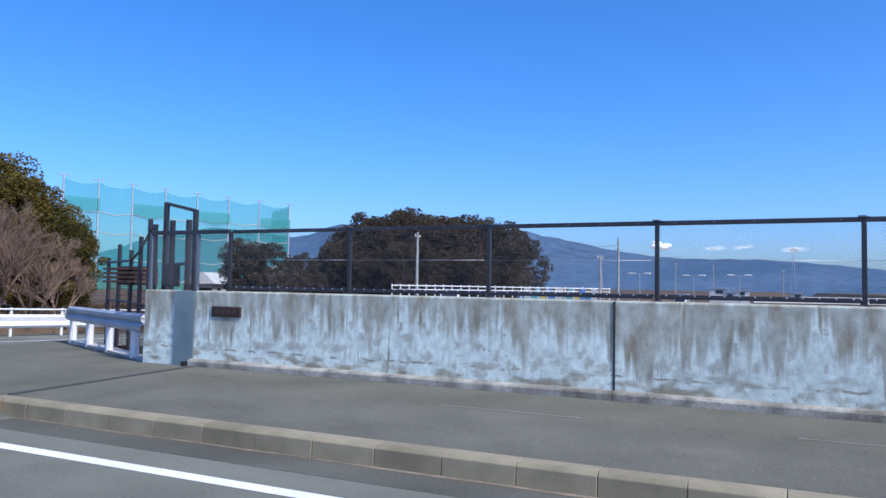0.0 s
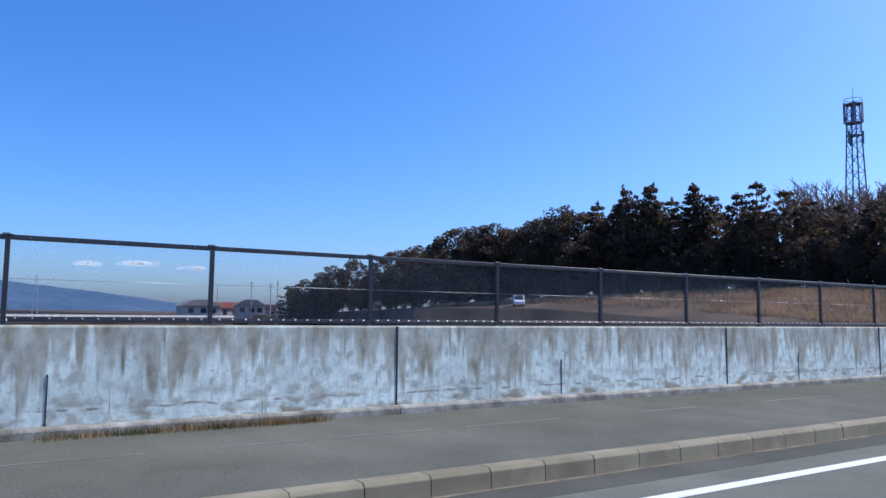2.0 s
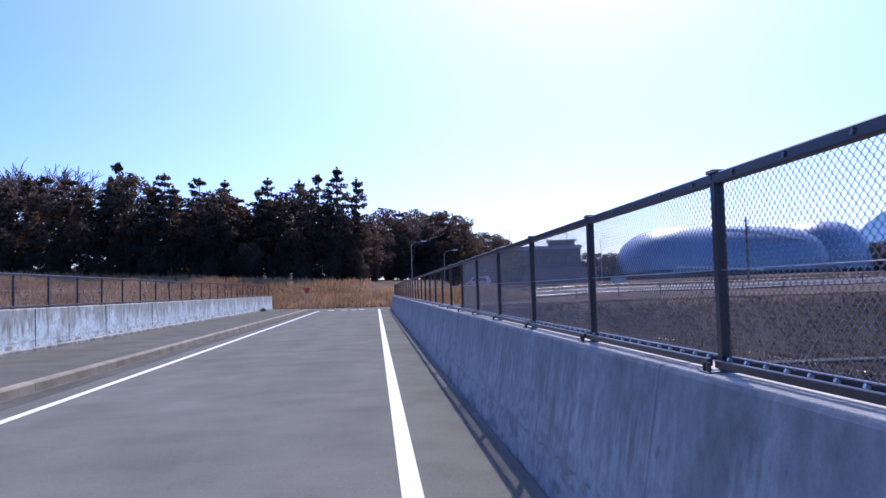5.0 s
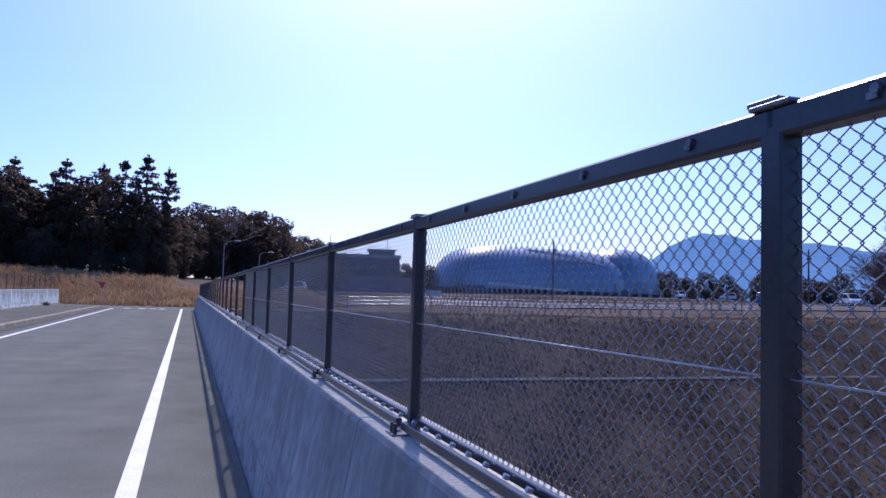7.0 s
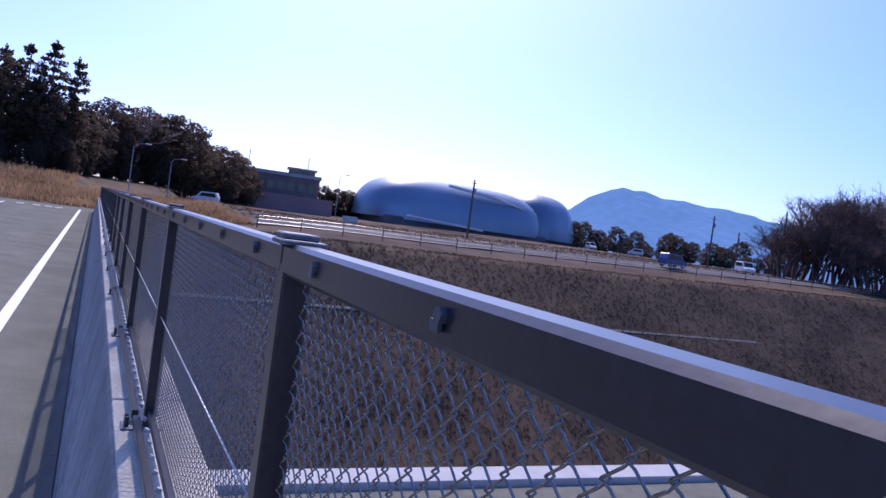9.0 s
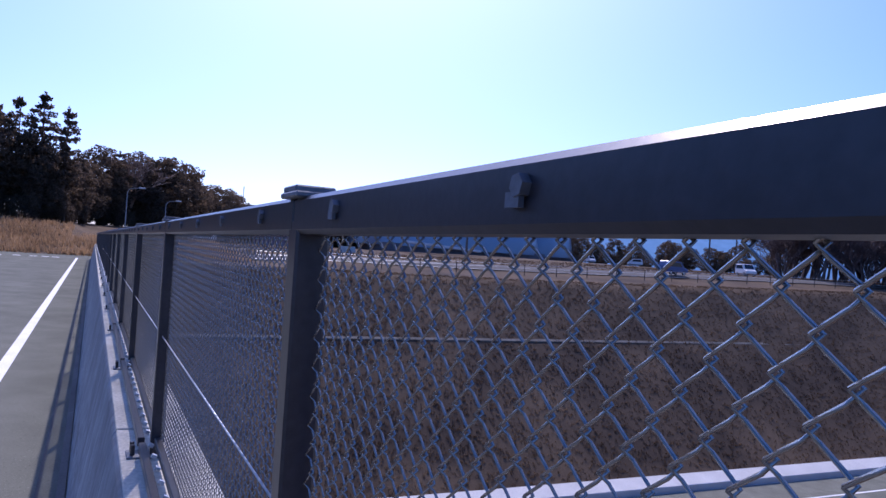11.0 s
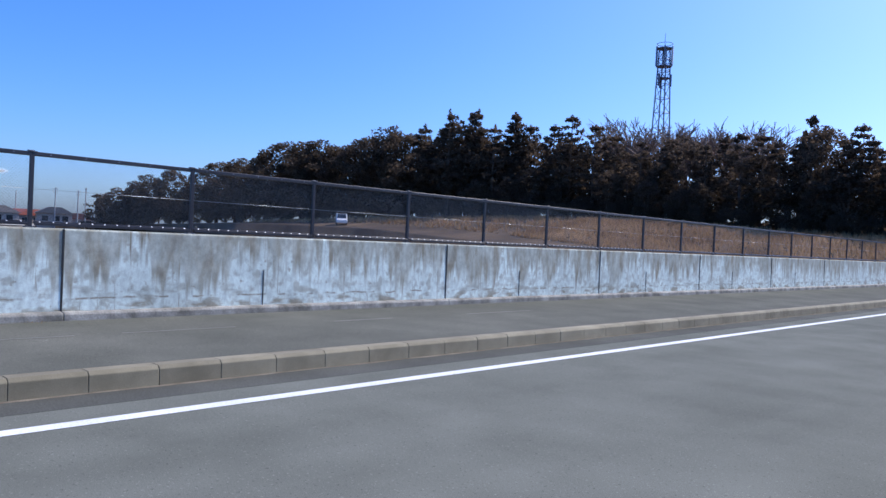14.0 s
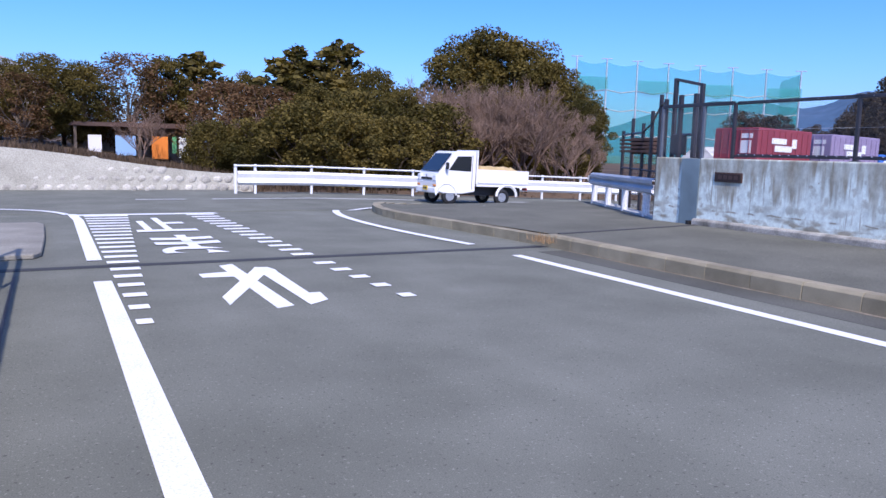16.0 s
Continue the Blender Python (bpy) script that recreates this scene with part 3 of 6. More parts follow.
main = [-12.62, -6.45, 0.355, 6.93, 11.98, 17.0, 22.1, 27.2, 32.3, 37.4, 42.5, 47.6, 52.7, 57.6, 61.5]
breaks = [(a, b, 0.009) for a, b in zip(main, main[1:])]
LEFT = [(-10.3, 0.0), (-9.955, 0.0), (-9.965, 1.32), (-9.98, 1.335), (-10.285, 1.335), (-10.3, 1.32)]
wall_w = parapet("wall_west", LEFT, [(a, b, 0.006) for a, b, c in breaks] + [(-13.62, -12.98, 0.0)], WALL, "pale concrete parapet wall with dark streaks running down")
part("joint_core", Geo().box(-10.27, -9.99, -13.0, 61.4, 0.02, 1.28), JOINT, wall_w, "dark joint filler")
plinth = thing("wall_plinth", "low rough concrete plinth along the foot of the wall", "plinth", kind="structure")
for i, (a, b, c) in enumerate(breaks):
    part("plinth_block", Geo().prism([(-9.956, 0.0), (-9.84, 0.0), (-9.85, 0.312), (-9.875, 0.338), (-9.956, 0.345)], "y", a + 0.004, b - 0.004), PLINTH, plinth, bevel=0.006)
for y in (main[1], main[2], main[3], main[4], main[5], main[6], main[7]):
    part("joint_strip", Geo().box(-9.975, -9.951, y - 0.010, y + 0.010, 0.33, 1.325), JOINT, wall_w, "dark rubber joint strip")
for a, b, c in breaks[1:7]:
    y = a + (b - a) * 0.42
    part("crack_inducer", Geo().box(-9.962, -9.952, y - 0.007, y + 0.007, 0.345, 0.85), JOINT, wall_w, "short dark groove")
plate = thing("joint_cover_plate", "grey steel plate covering the gap in the parapet", "cover plate")
part("plate", Geo().box(-9.95, -9.938, -12.99, -12.6, 0.22, 1.325), material("grey_plate", (0.17, 0.235, 0.26), (0.22, 0.29, 0.315), 0.6, scale=8, fine=2, bump=0.0), plate, bevel=0.002)
part("bracket", Geo().box(-9.95, -9.83, -12.72, -12.66, 0.2, 0.30), DARK, plate)
sign = thing("name_plate", "dark bronze name plate let into the wall", "plaque")
part("frame", Geo().box(-9.975, -9.945, -12.28, -11.735, 0.965, 1.118), RUST, sign, bevel=0.004)
part("plate", Geo().box(-9.96, -9.94, -12.25, -11.765, 0.99, 1.093), plain("bronze", (0.05, 0.03, 0.025), 0.5, 0.4), sign)
for k in range(4):
    part("lettering_bar", Geo().box(-9.942, -9.937, -12.2 + 0.105 * k, -12.13 + 0.105 * k, 1.01, 1.073), plain("bronze_raised", (0.09, 0.05, 0.045), 0.45, 0.4), sign)

RIGHT = [(0.58, -0.1), (0.58, 1.113), (0.565, 1.128), (0.275, 1.128), (0.26, 1.113), (0.07, -0.02), (0.07, -0.1)]
main_r = [-12.3, -6.4, 0.29, 6.9, 13.5, 20.1, 26.7, 33.3, 39.9, 46.5, 53.1, 60.6]
wall_e = parapet("wall_east", RIGHT, [(a, b, 0.005) for a, b in zip(main_r, main_r[1:])], SHADED_WALL, "concrete parapet wall with its shade painted in as darker grey, faint streaks")
part("joint_core", Geo().prism([(0.56, -0.05), (0.56, 1.09), (0.30, 1.09), (0.11, -0.05)], "y", -12.28, 60.5), JOINT, wall_e, "dark joint filler")
# thin sheet over the wall top, painted paler for the sun on it
SUNLIT_COPING = material("coping_concrete", (0.44, 0.41, 0.34), (0.62, 0.585, 0.50), 0.9, scale=25, fine=60, bump=0.25)
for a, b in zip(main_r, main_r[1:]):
    part("coping", Geo().box(0.272, 0.57, a + 0.012, b - 0.012, 1.12, 1.133), SUNLIT_COPING, wall_e, "concrete top with sunlight painted in as a paler tone", bevel=0.003)
gut = thing("wall_gutter", "dark concrete gutter slabs along the foot of the parapet", "gutter", kind="structure")
slab = Geo().prism([(-0.14, -0.06), (-0.14, 0.004), (-0.03, -0.012), (0.068, 0.02), (0.068, -0.06)], "y", 0.006, 0.994).mesh("slab", 0.004)
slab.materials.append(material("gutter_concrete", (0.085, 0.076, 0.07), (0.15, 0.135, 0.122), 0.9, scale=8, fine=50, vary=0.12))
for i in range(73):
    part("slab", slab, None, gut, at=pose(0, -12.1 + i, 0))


# ---- chain-link fences ----
def link_mesh(length, z0, z1, fine=True):
    """Interlocked zigzag wires, diamonds 38 mm wide; far bays in flat strips."""
    g, a, h = Geo(), 0.0195, 0.0195
    rows, n = int((z1 - z0) / h), int(length / a)
    for i in range(n):
        pts = []
        for k in range(rows + 1):
            side = (k + i) % 2
            u, z, s = (i + side) * a, z0 + k * h, 1 if side else -1
            if fine:
                pts += [(0.003 * s, u - s * 0.002, z - 0.0035), (-0.003 * s, u + s * 0.001, z + 0.003)]
            else:
                pts.append((0.002 * s, u, z))
        if fine:
            g.tube(pts, 0.0015, 3, caps=False)
        else:
            k = len(g.v)
            for x, u, z in pts:
                g.v += [(x, u - 0.001, z), (x, u + 0.001, z)]
            g.f += [(k + 2 * j, k + 2 * j + 1, k + 2 * j + 3, k + 2 * j + 2) for j in range(rows)]
    me = g.mesh("chain_link", smooth=fine)
    me.materials.append(WIRE)
    return me


LINK, LINK_FAR = link_mesh(1.95, 0.075, 0.86), link_mesh(1.95, 0.075, 0.86, False)
POST = Geo().prism([(-0.0235, -0.0235), (0.0235, -0.0235), (0.0235, 0.0235), (-0.0235, 0.0235)], "z", 0.0, 0.86).mesh("post", 0.004)
RAILM = Geo().box(-0.024, 0.024, -1.0, 1.0, 0.84, 0.89).mesh("top_rail", 0.006)
PLATE = Geo().box(-0.105, 0.05, -0.055, 0.055, 0.0, 0.012).mesh("base_plate", 0.002)
for me in (POST, RAILM):
    me.materials.append(RAIL)
PLATE.materials.append(material("dull_plate", (0.12, 0.125, 0.14), (0.2, 0.21, 0.23), 0.5, 0.5, scale=20, fine=60))
PLATE_SHORT = Geo().box(-0.045, 0.06, -0.055, 0.055, 0.0, 0.012).mesh("base_plate", 0.002)
PLATE_SHORT.materials.append(PLATE.materials[0])
BOLT = Geo().tube([(-0.085, -0.02, 0.012), (-0.085, -0.02, 0.05)], 0.009, 6).mesh("anchor_bolt")
BOLT.materials.append(RAIL)
LOW = Geo().box(-0.066, -0.04, -0.965, 0.965, 0.028, 0.062).mesh("bottom_rail", 0.003)
LOW.materials.append(RAIL)
LOW2 = Geo().box(-0.012, 0.012, -0.965, 0.965, 0.05, 0.078).mesh("mesh_rail", 0.003)
LOW2.materials.append(RAIL)
g = Geo()
for k in range(13):
    y = -0.9 + 0.15 * k
    g.tube([(-0.02, y, 0.062), (-0.036, y, 0.07)], 0.009, 5)
TIES = g.mesh("clip_strip")
TIES.materials.append(GALV)
g = Geo()
for k in range(5):
    y = -0.8 + 0.4 * k
    g.tube([(-0.024, y, 0.870), (-0.031, y, 0.870)], 0.008, 6)
    g.box(-0.030, -0.026, y - 0.003, y + 0.014, 0.856, 0.866)
HOOKS = g.mesh("hook_strip")
HOOKS.materials.append(PLATE.materials[0])
g = Geo().box(-0.034, 0.034, -0.05, 0.04, 0.888, 0.896).box(-0.028, 0.028, -0.02, 0.05, 0.896, 0.906)
CAPM = g.mesh("rail_sleeve", 0.002)
CAPM.materials.append(PLATE.materials[0])
TENSION = Geo().tube([(-0.008, -1.0, 0.455), (-0.008, 1.0, 0.455)], 0.0021, 5).mesh("tension_wire", smooth=True)
TENSION.materials.append(GALV)


def fence_bay(x, y, z, turn, group, label, link, short=False):
    bay = thing("fence_bay", label, "fence", pose(x, y, z, 0, 0, turn), group)
    part("post", POST, None, bay)
    part("base_plate", PLATE_SHORT if short else PLATE, None, bay)
    for dy in (0, 0.045):
        part("anchor_bolt", BOLT, None, bay, at=pose(0.13 if short else 0, dy, 0))
    part("rail_sleeve", CAPM, None, bay, "bright steel sleeve")
    for name, me in (("top_rail", RAILM), ("bottom_rail", LOW), ("mesh_rail", LOW2), ("clip_strip", TIES), ("hook_strip", HOOKS), ("tension_wire", TENSION)):
        p = part(name, me, None, bay, at=pose(0, 1.0, 0))
        if name.endswith("_strip"):
            tagged(p, kind="stuff")
    part("chain_link", link, None, bay, "galvanised chain-link wire", at=pose(0.012, 0.025, 0))
    return bay


near = fence_bay(0.40, -4.13, 1.128, 0, "fence along the east parapet", "dark steel post-and-rail bay with galvanised chain-link mesh", LINK)
far = fence_bay(0.40, -12.13, 1.128, 0, "fence along the east parapet", "dark steel post-and-rail bay with galvanised chain-link mesh", LINK_FAR)
for k in range(1, 36):
    if k != 4:
        copy_thing(near if 3 <= k < 11 else far, pose(0.40, -12.13 + 2 * k, 1.128))
first = fence_bay(-10.05, -10, 1.335, 180, "fence along the west parapet", "dark steel fence bay with chain-link mesh on the concrete parapet", LINK_FAR, True)
for k in range(-4, 31):
    copy_thing(first, pose(-10.05, 2 * k, 1.335, 0, 0, 180))


# ---- plants ----
def quads(g, centre, spread, n, size, r):
    for _ in range(n):
        while True:
            q = Vector((r.uniform(-1, 1), r.uniform(-1, 1), r.uniform(-1, 1)))
            if q.length < 1:
                break
        p = Vector(centre) + Vector((q.x * spread[0], q.y * spread[1], q.z * spread[2]))
        a = Vector((r.gauss(0, 1), r.gauss(0, 1), r.gauss(0, 0.7))).normalized()
        b = a.cross(Vector((r.gauss(0, 1), r.gauss(0, 1), r.gauss(0, 1)))).normalized()
        s = size * r.uniform(0.5, 1.2)
        g.poly([p - a * s, p + b * s * 0.55, p + a * s, p - b * s * 0.55])


def limb_to(g, a, b, r0, r1, r, bend=0.12, sides=4):
    a, b = Vector(a), Vector(b)
    m = (a + b) / 2 + Vector((r.uniform(-1, 1), r.uniform(-1, 1), r.uniform(-0.3, 1))) * bend * (b - a).length
    g.tube([a, m, b], [r0, (r0 + r1) / 2, r1], sides, caps=False)


def sugi(h, w, seed):
    """Tall cedar: straight trunk, tiers of drooping boughs, pointed broken crown."""
    r = random.Random(seed)
    wood, leaf, limbs = Geo(), Geo(), Geo()
    wood.tube([(0, 0, -0.3), (r.uniform(-.1, .1), 0, h * 0.4), (0, r.uniform(-.1, .1), h * 0.8), (0, 0, h)], [h * 0.018, h * 0.014, h * 0.006, 0.02], 7)
    z = h * r.uniform(0.22, 0.32)
    while z < h * 0.985:
        f = (z / h - 0.22) / 0.78
        reach = w * (1 - f) ** 0.62 * (0.55 + 0.45 * min(1, f * 4)) + 0.25
        n = 5 if f < 0.75 else 4
        turn = r.uniform(0, 6.28)
        for k in range(n):
            if r.random() < 0.14:
                continue
            a = turn + k * math.tau / n + r.uniform(-.4, .4)
            d = reach * r.uniform(0.7, 1.12)
            tip = (math.cos(a) * d, math.sin(a) * d, z + d * r.uniform(-0.1, 0.28))
            limb_to(limbs, (0, 0, z), tip, 0.05, 0.015, r, 0.06, 3)
            for t in (0.45, 0.75, 1.0):
                c = Vector((0, 0, z)).lerp(Vector(tip), t)
                quads(leaf, c, (0.42 * (0.6 + reach / w * 0.6), 0.42 * (0.6 + reach / w * 0.6), 0.3), 13, 0.24, r)
        z += h * r.uniform(0.045, 0.07)
    quads(leaf, (0, 0, h * 0.97), (0.24, 0.24, 0.6), 34, 0.2, r)
    return wood, leaf, limbs


def broad(h, w, seed, low=0.18, density=1.0, size=0.2, leaves=62):
    """Round evergreen: forked trunk, limbs, crown of separate clumps with gaps."""
    r = random.Random(seed)
    wood, leaf, limbs = Geo(), Geo(), Geo()
    fork = h * max(0.15, low)
    wood.tube([(0, 0, -0.3), (0.05, 0, fork * 0.5), (r.uniform(-.1, .1), 0, fork)], [h * 0.03, h * 0.024, h * 0.02], 7)
    n = int(46 * density)
    for k in range(n):
        u = (k + 0.5) / n
        a = k * 2.4 + r.uniform(-.3, .3)
        zz = low + (1 - low) * u
        ring = math.sin(math.pi * min(0.97, 0.12 + 0.82 * u) ** 1.1) ** 0.75
        d = w * ring * r.uniform(0.5, 1.05)
        c = (math.cos(a) * d, math.sin(a) * d, h * zz * r.uniform(0.93, 1.0))
        if k % 2 == 0:
            limb_to(limbs, (0, 0, fork * r.uniform(0.8, 1.1)), c, h * 0.011, 0.012, r, 0.1, 4)
        s = w * r.uniform(0.2, 0.36)
        quads(leaf, c, (s, s, s * 0.7), int(leaves * density), size, r)
    return wood, leaf, limbs


def bare(h, w, seed, depth=5, stems=3, thin=0.008):
    """Leafless tree: stems that fork into fine twigs."""
    r = random.Random(seed)
    g, twigs = Geo(), Geo()

    def grow(p, d, length, rad, level):
        q = p + d * length
        m = (p + q) / 2 + Vector((r.uniform(-1, 1), r.uniform(-1, 1), 0)) * length * 0.07
        (twigs if level else g).tube([p, m, q], [rad, rad * 0.85, rad * 0.7], 4 if level < 3 else 3, caps=False)
        if level >= depth:
            return
        for _ in range(3 if level else 4):
            e = (d + Vector((r.gauss(0, 0.45), r.gauss(0, 0.45), r.uniform(-0.1, 0.35)))).normalized()
            grow(p.lerp(q, r.uniform(0.55, 1.0)), e, length * r.uniform(0.58, 0.8), max(thin, rad * 0.58), level + 1)

    for k in range(stems):
        a = r.uniform(0, 6.28)
        lean = w / h * 0.6
        grow(Vector((math.cos(a) * 0.15, math.sin(a) * 0.15, -0.2)), Vector((math.cos(a) * lean, math.sin(a) * lean, 1)).normalized(), h * 0.3, h * 0.016, 0)
    return g, twigs


def tree_thing(name, wood, leaf, limbs, leafmat, label, category="tree"):
    t = thing(name, label, category, group="")
    part("trunk", wood, BARK, t, smooth=True)
    tagged(part("bough", limbs, BARK, t, smooth=True), kind="stuff")
    tagged(part("crown", leaf, leafmat, t), kind="stuff")
    return t


def bare_thing(g, label, name="bare_tree", mat=TWIG):
    t = thing(name, label, "tree")
    part("trunk", g[0], mat, t, smooth=True)
    tagged(part("twig", g[1], mat, t, smooth=True), kind="stuff")
    return t


def plant(proto, used, x, y, z, scale, turn, wide=1.0, group=""):
    """The first use moves the model itself, later ones copy it."""
    m = pose(x, y, z, 0, 0, turn)
    ob = copy_thing(proto, m) if proto.name in used else proto
    used.add(proto.name)
    ob.matrix_basis = m
    ob.scale = (scale * wide, scale * wide, scale)
    if group:
        ob["group"] = group
    return ob


USED = set()
CEDARS = [tree_thing("cedar", *sugi(12.0, 2.3 + 0.3 * k, 20 + k), LEAF_DARK, "tall dark cedar with tiered boughs at the wood's edge") for k in range(4)]
ROUNDS = [tree_thing("evergreen_tree", *broad(9.0, 2.9 + 0.3 * k, 40 + k, 0.12, 1.15, 0.18, 125), LEAF_DARK, "dark rounded evergreen in the wood") for k in range(3)]
TOPS = ((-70, 1.8), (-68.5, 2.5), (-62, 5.0), (-57.6, 6.6), (-51, 7.4), (-46, 8.8), (-44, 9.7), (-39.5, 9.6), (-35.4, 9.6), (-32.4, 8.8), (-27, 7.9), (-21.6, 9.2), (-18.9, 9.3), (-12.8, 8.5), (-7.7, 8.2), (-5, 7.2), (-2.9, 6.9), (-0.9, 6.6), (0.4, 6.0), (3.6, 6.3), (7, 5.9), (9.7, 4.4), (10.6, 3.0))
def wood_row(az0, az1, step, back, lo, hi, seed, round_share):
    r = random.Random(seed)
    az = az0
    while az < az1:
        d = table(FRONT, az) + back + r.uniform(-2, 2)
        x, y = EYE.x + d * math.sin(radians(az)), EYE.y + d * math.cos(radians(az))
        z = ground_z(x, y) - 0.2
        top = EYE.z + d * math.tan(radians(table(TOPS, az))) * r.uniform(lo, hi)
        share = 1.0 if round_share == 1.0 else 0.75 if az < -47 or az > 0.2 else round_share
        if r.random() < share:
            plant(r.choice(ROUNDS), USED, x, y, z, max(0.3, (top - z) / 9.0), r.uniform(0, 360), r.uniform(0.9, 1.2), "wood beyond the bridge")
        else:
            plant(r.choice(CEDARS), USED, x, y, z, max(0.3, (top - z) / 12.2), r.uniform(0, 360), r.uniform(0.95, 1.2), "wood beyond the bridge")
        az += step * r.uniform(0.7, 1.3)


wood_row(-69.5, 10.6, 1.45, 3, 0.86, 1.02, 1, 0.15)
wood_row(-69, 10.0, 1.7, 10, 0.62, 0.86, 2, 0.35)
wood_row(-68, 9.5, 1.9, 0, 0.40, 0.66, 3, 0.85)
wood_row(-68, 9.5, 2.2, 16, 0.55, 0.8, 4, 0.7)
wood_row(-68, 9.5, 1.0, -1.5, 0.16, 0.34, 5, 1.0)
wood_row(-2.5, 9.8, 0.8, 7, 0.28, 0.5, 6, 1.0)
# the tallest cedars stand over the end of the road
for az, el, d in ((-2.75, 9.5, 99.5), (-4.1, 8.9, 98), (-1.3, 8.7, 101), (-5.6, 8.6, 100), (-7.9, 8.7, 101), (-11.0, 8.5, 101), (-44.2, 9.8, 122), (-42, 9.9, 122), (-39.2, 9.8, 122), (-34.9, 9.7, 116), (-15.2, 8.9, 104), (-18.2, 9.5, 106)):
    x, y = EYE.x + d * math.sin(radians(az)), EYE.y + d * math.cos(radians(az))
    z = ground_z(x, y)
    plant(rng.choice(CEDARS), USED, x, y, z, (EYE.z + d * math.tan(radians(el)) - z) / 12.1, rng.uniform(0, 360), 0.85, "wood beyond the bridge")
FAR_BARES = [bare_thing(bare(9, 5.5, 66 + k, 5, 4, 0.018), "leafless tree with fine pale grey twigs") for k in range(2)]
GROVE_TWIG = material("dark_reddish_twigs", (0.10, 0.068, 0.062), (0.19, 0.13, 0.115), 0.9, scale=8, fine=30, bump=0)
BARES = [bare_thing(bare(9, 3.2, 60 + k, 6, 2, 0.006), "leafless tree with a dense crown of dark reddish twigs", mat=GROVE_TWIG) for k in range(3)]
for az, el, d in ((-29.6, 10.6, 128), (-28.0, 11.2, 130), (-26.4, 11.8, 128), (-24.8, 11.4, 130), (2.2, 6.9, 128), (-10, 8.0, 118)):
    x, y = EYE.x + d * math.sin(radians(az)), EYE.y + d * math.cos(radians(az))
    plant(rng.choice(FAR_BARES), USED, x, y, 4.5, (d * math.tan(radians(el)) - 3) / 8.4, rng.uniform(0, 360), 1.25, "leafless trees behind the wood")
# bare trees at the east edge of the field
for az, el, d in ((50.0, 4.8, 96), (51.6, 6.5, 94), (53.2, 6.4, 97), (54.9, 7.0, 93), (56.6, 7.3, 95), (58.6, 7.3, 90), (50.8, 3.9, 92), (55.8, 6.2, 101), (52.4, 6.2, 90), (54.0, 6.6, 99), (57.6, 7.0, 99), (59.6, 7.2, 93), (51.0, 5.4, 99), (60.5, 7.0, 97)):
    d *= 1.55
    x, y = EYE.x + d * math.sin(radians(az)), EYE.y + d * math.cos(radians(az))
    z = ground_z(x, y)
    plant(rng.choice(BARES), USED, x, y, z, (EYE.z + 0.5 + d * math.tan(radians(el)) - z) / 7.2, rng.uniform(0, 360), 1.2, "leafless grove beside the field")
for k in range(24):
    az, d = 49.6 + 0.5 * k, 136 + rng.uniform(-4, 6)
    x, y = EYE.x + d * math.sin(radians(az)), EYE.y + d * math.cos(radians(az))
    z = ground_z(x, y)
    plant(rng.choice(BARES), USED, x, y, z - 0.5, d * math.tan(radians(rng.uniform(2.2, 4.2))) / 6.2, rng.uniform(0, 360), 1.5, "leafless grove beside the field")
# low far tree line on the east side
for k in range(26):
    az, d = 35.2 + 0.62 * k + rng.uniform(-.2, .2), 230 + rng.uniform(-15, 25)
    x, y = EYE.x + d * math.sin(radians(az)), EYE.y + d * math.cos(radians(az))
    z = ground_z(x, y)
    plant(rng.choice(ROUNDS), USED, x, y, z - 0.6, (EYE.z + 0.5 + d * math.tan(radians(rng.uniform(1.1, 2.3))) - z) / 8.6, rng.uniform(0, 360), 1.1, "far row of dark trees across the field")
for k in range(7):
    az, d = 15.4 + 0.6 * k, 190
    x, y = EYE.x + d * math.sin(radians(az)), EYE.y + d * math.cos(radians(az))
    plant(rng.choice(ROUNDS), USED, x, y, 1.5, (d * math.tan(radians(rng.uniform(1.6, 2.2))) + 0.5) / 8.6, rng.uniform(0, 360), 1.1, "far row of dark trees across the field")

# clump of evergreens beyond the west fence
CLUMP = ((-125.5, 2.0), (-124.4, 3.6), (-123, 5.0), (-121.3, 5.9), (-118.3, 6.2), (-115, 5.9), (-113, 5.7), (-110, 5.1), (-107.6, 4.7), (-106.9, 3.4))
for rowk, (back, lo, hi, step) in enumerate(((0, 0.72, 0.92, 1.1), (6, 0.9, 1.0, 1.0), (12, 0.85, 1.0, 1.3), (-4, 0.35, 0.6, 1.2))):
    az = -125.2
    while az < -109.3:
        d = 118 + back + rng.uniform(-2, 2)
        x, y = EYE.x + d * math.sin(radians(az)), EYE.y + d * math.cos(radians(az))
        top = EYE.z - 0.1 + d * math.tan(radians(table(CLUMP, az) - 0.5)) * rng.uniform(lo, hi)
        z = min(ground_z(x, y), 0.5) - 0.5
        kind = CEDARS if -114 < az and rng.random() < 0.4 else ROUNDS
        plant(rng.choice(kind), USED, x, y, z, (top - z) / (12.1 if kind is CEDARS else 8.8), rng.uniform(0, 360), rng.uniform(0.8, 1.0) if kind is ROUNDS else 0.9, "clump of evergreens beyond the road")
        az += step * rng.uniform(0.8, 1.2)
for az, el, d in ((-131, 3.2, 95), (-130.2, 2.9, 96), (-129, 3.0, 94), (-126.6, 2.3, 110), (-127.2, 2.0, 108)):
    x, y = EYE.x + d * math.sin(radians(az)), EYE.y + d * math.cos(radians(az))
    plant(rng.choice(ROUNDS), USED, x, y, -0.4, (d * math.tan(radians(el)) + 1.6) / 8.8, rng.uniform(0, 360), 1.1, "evergreens below the driving net")

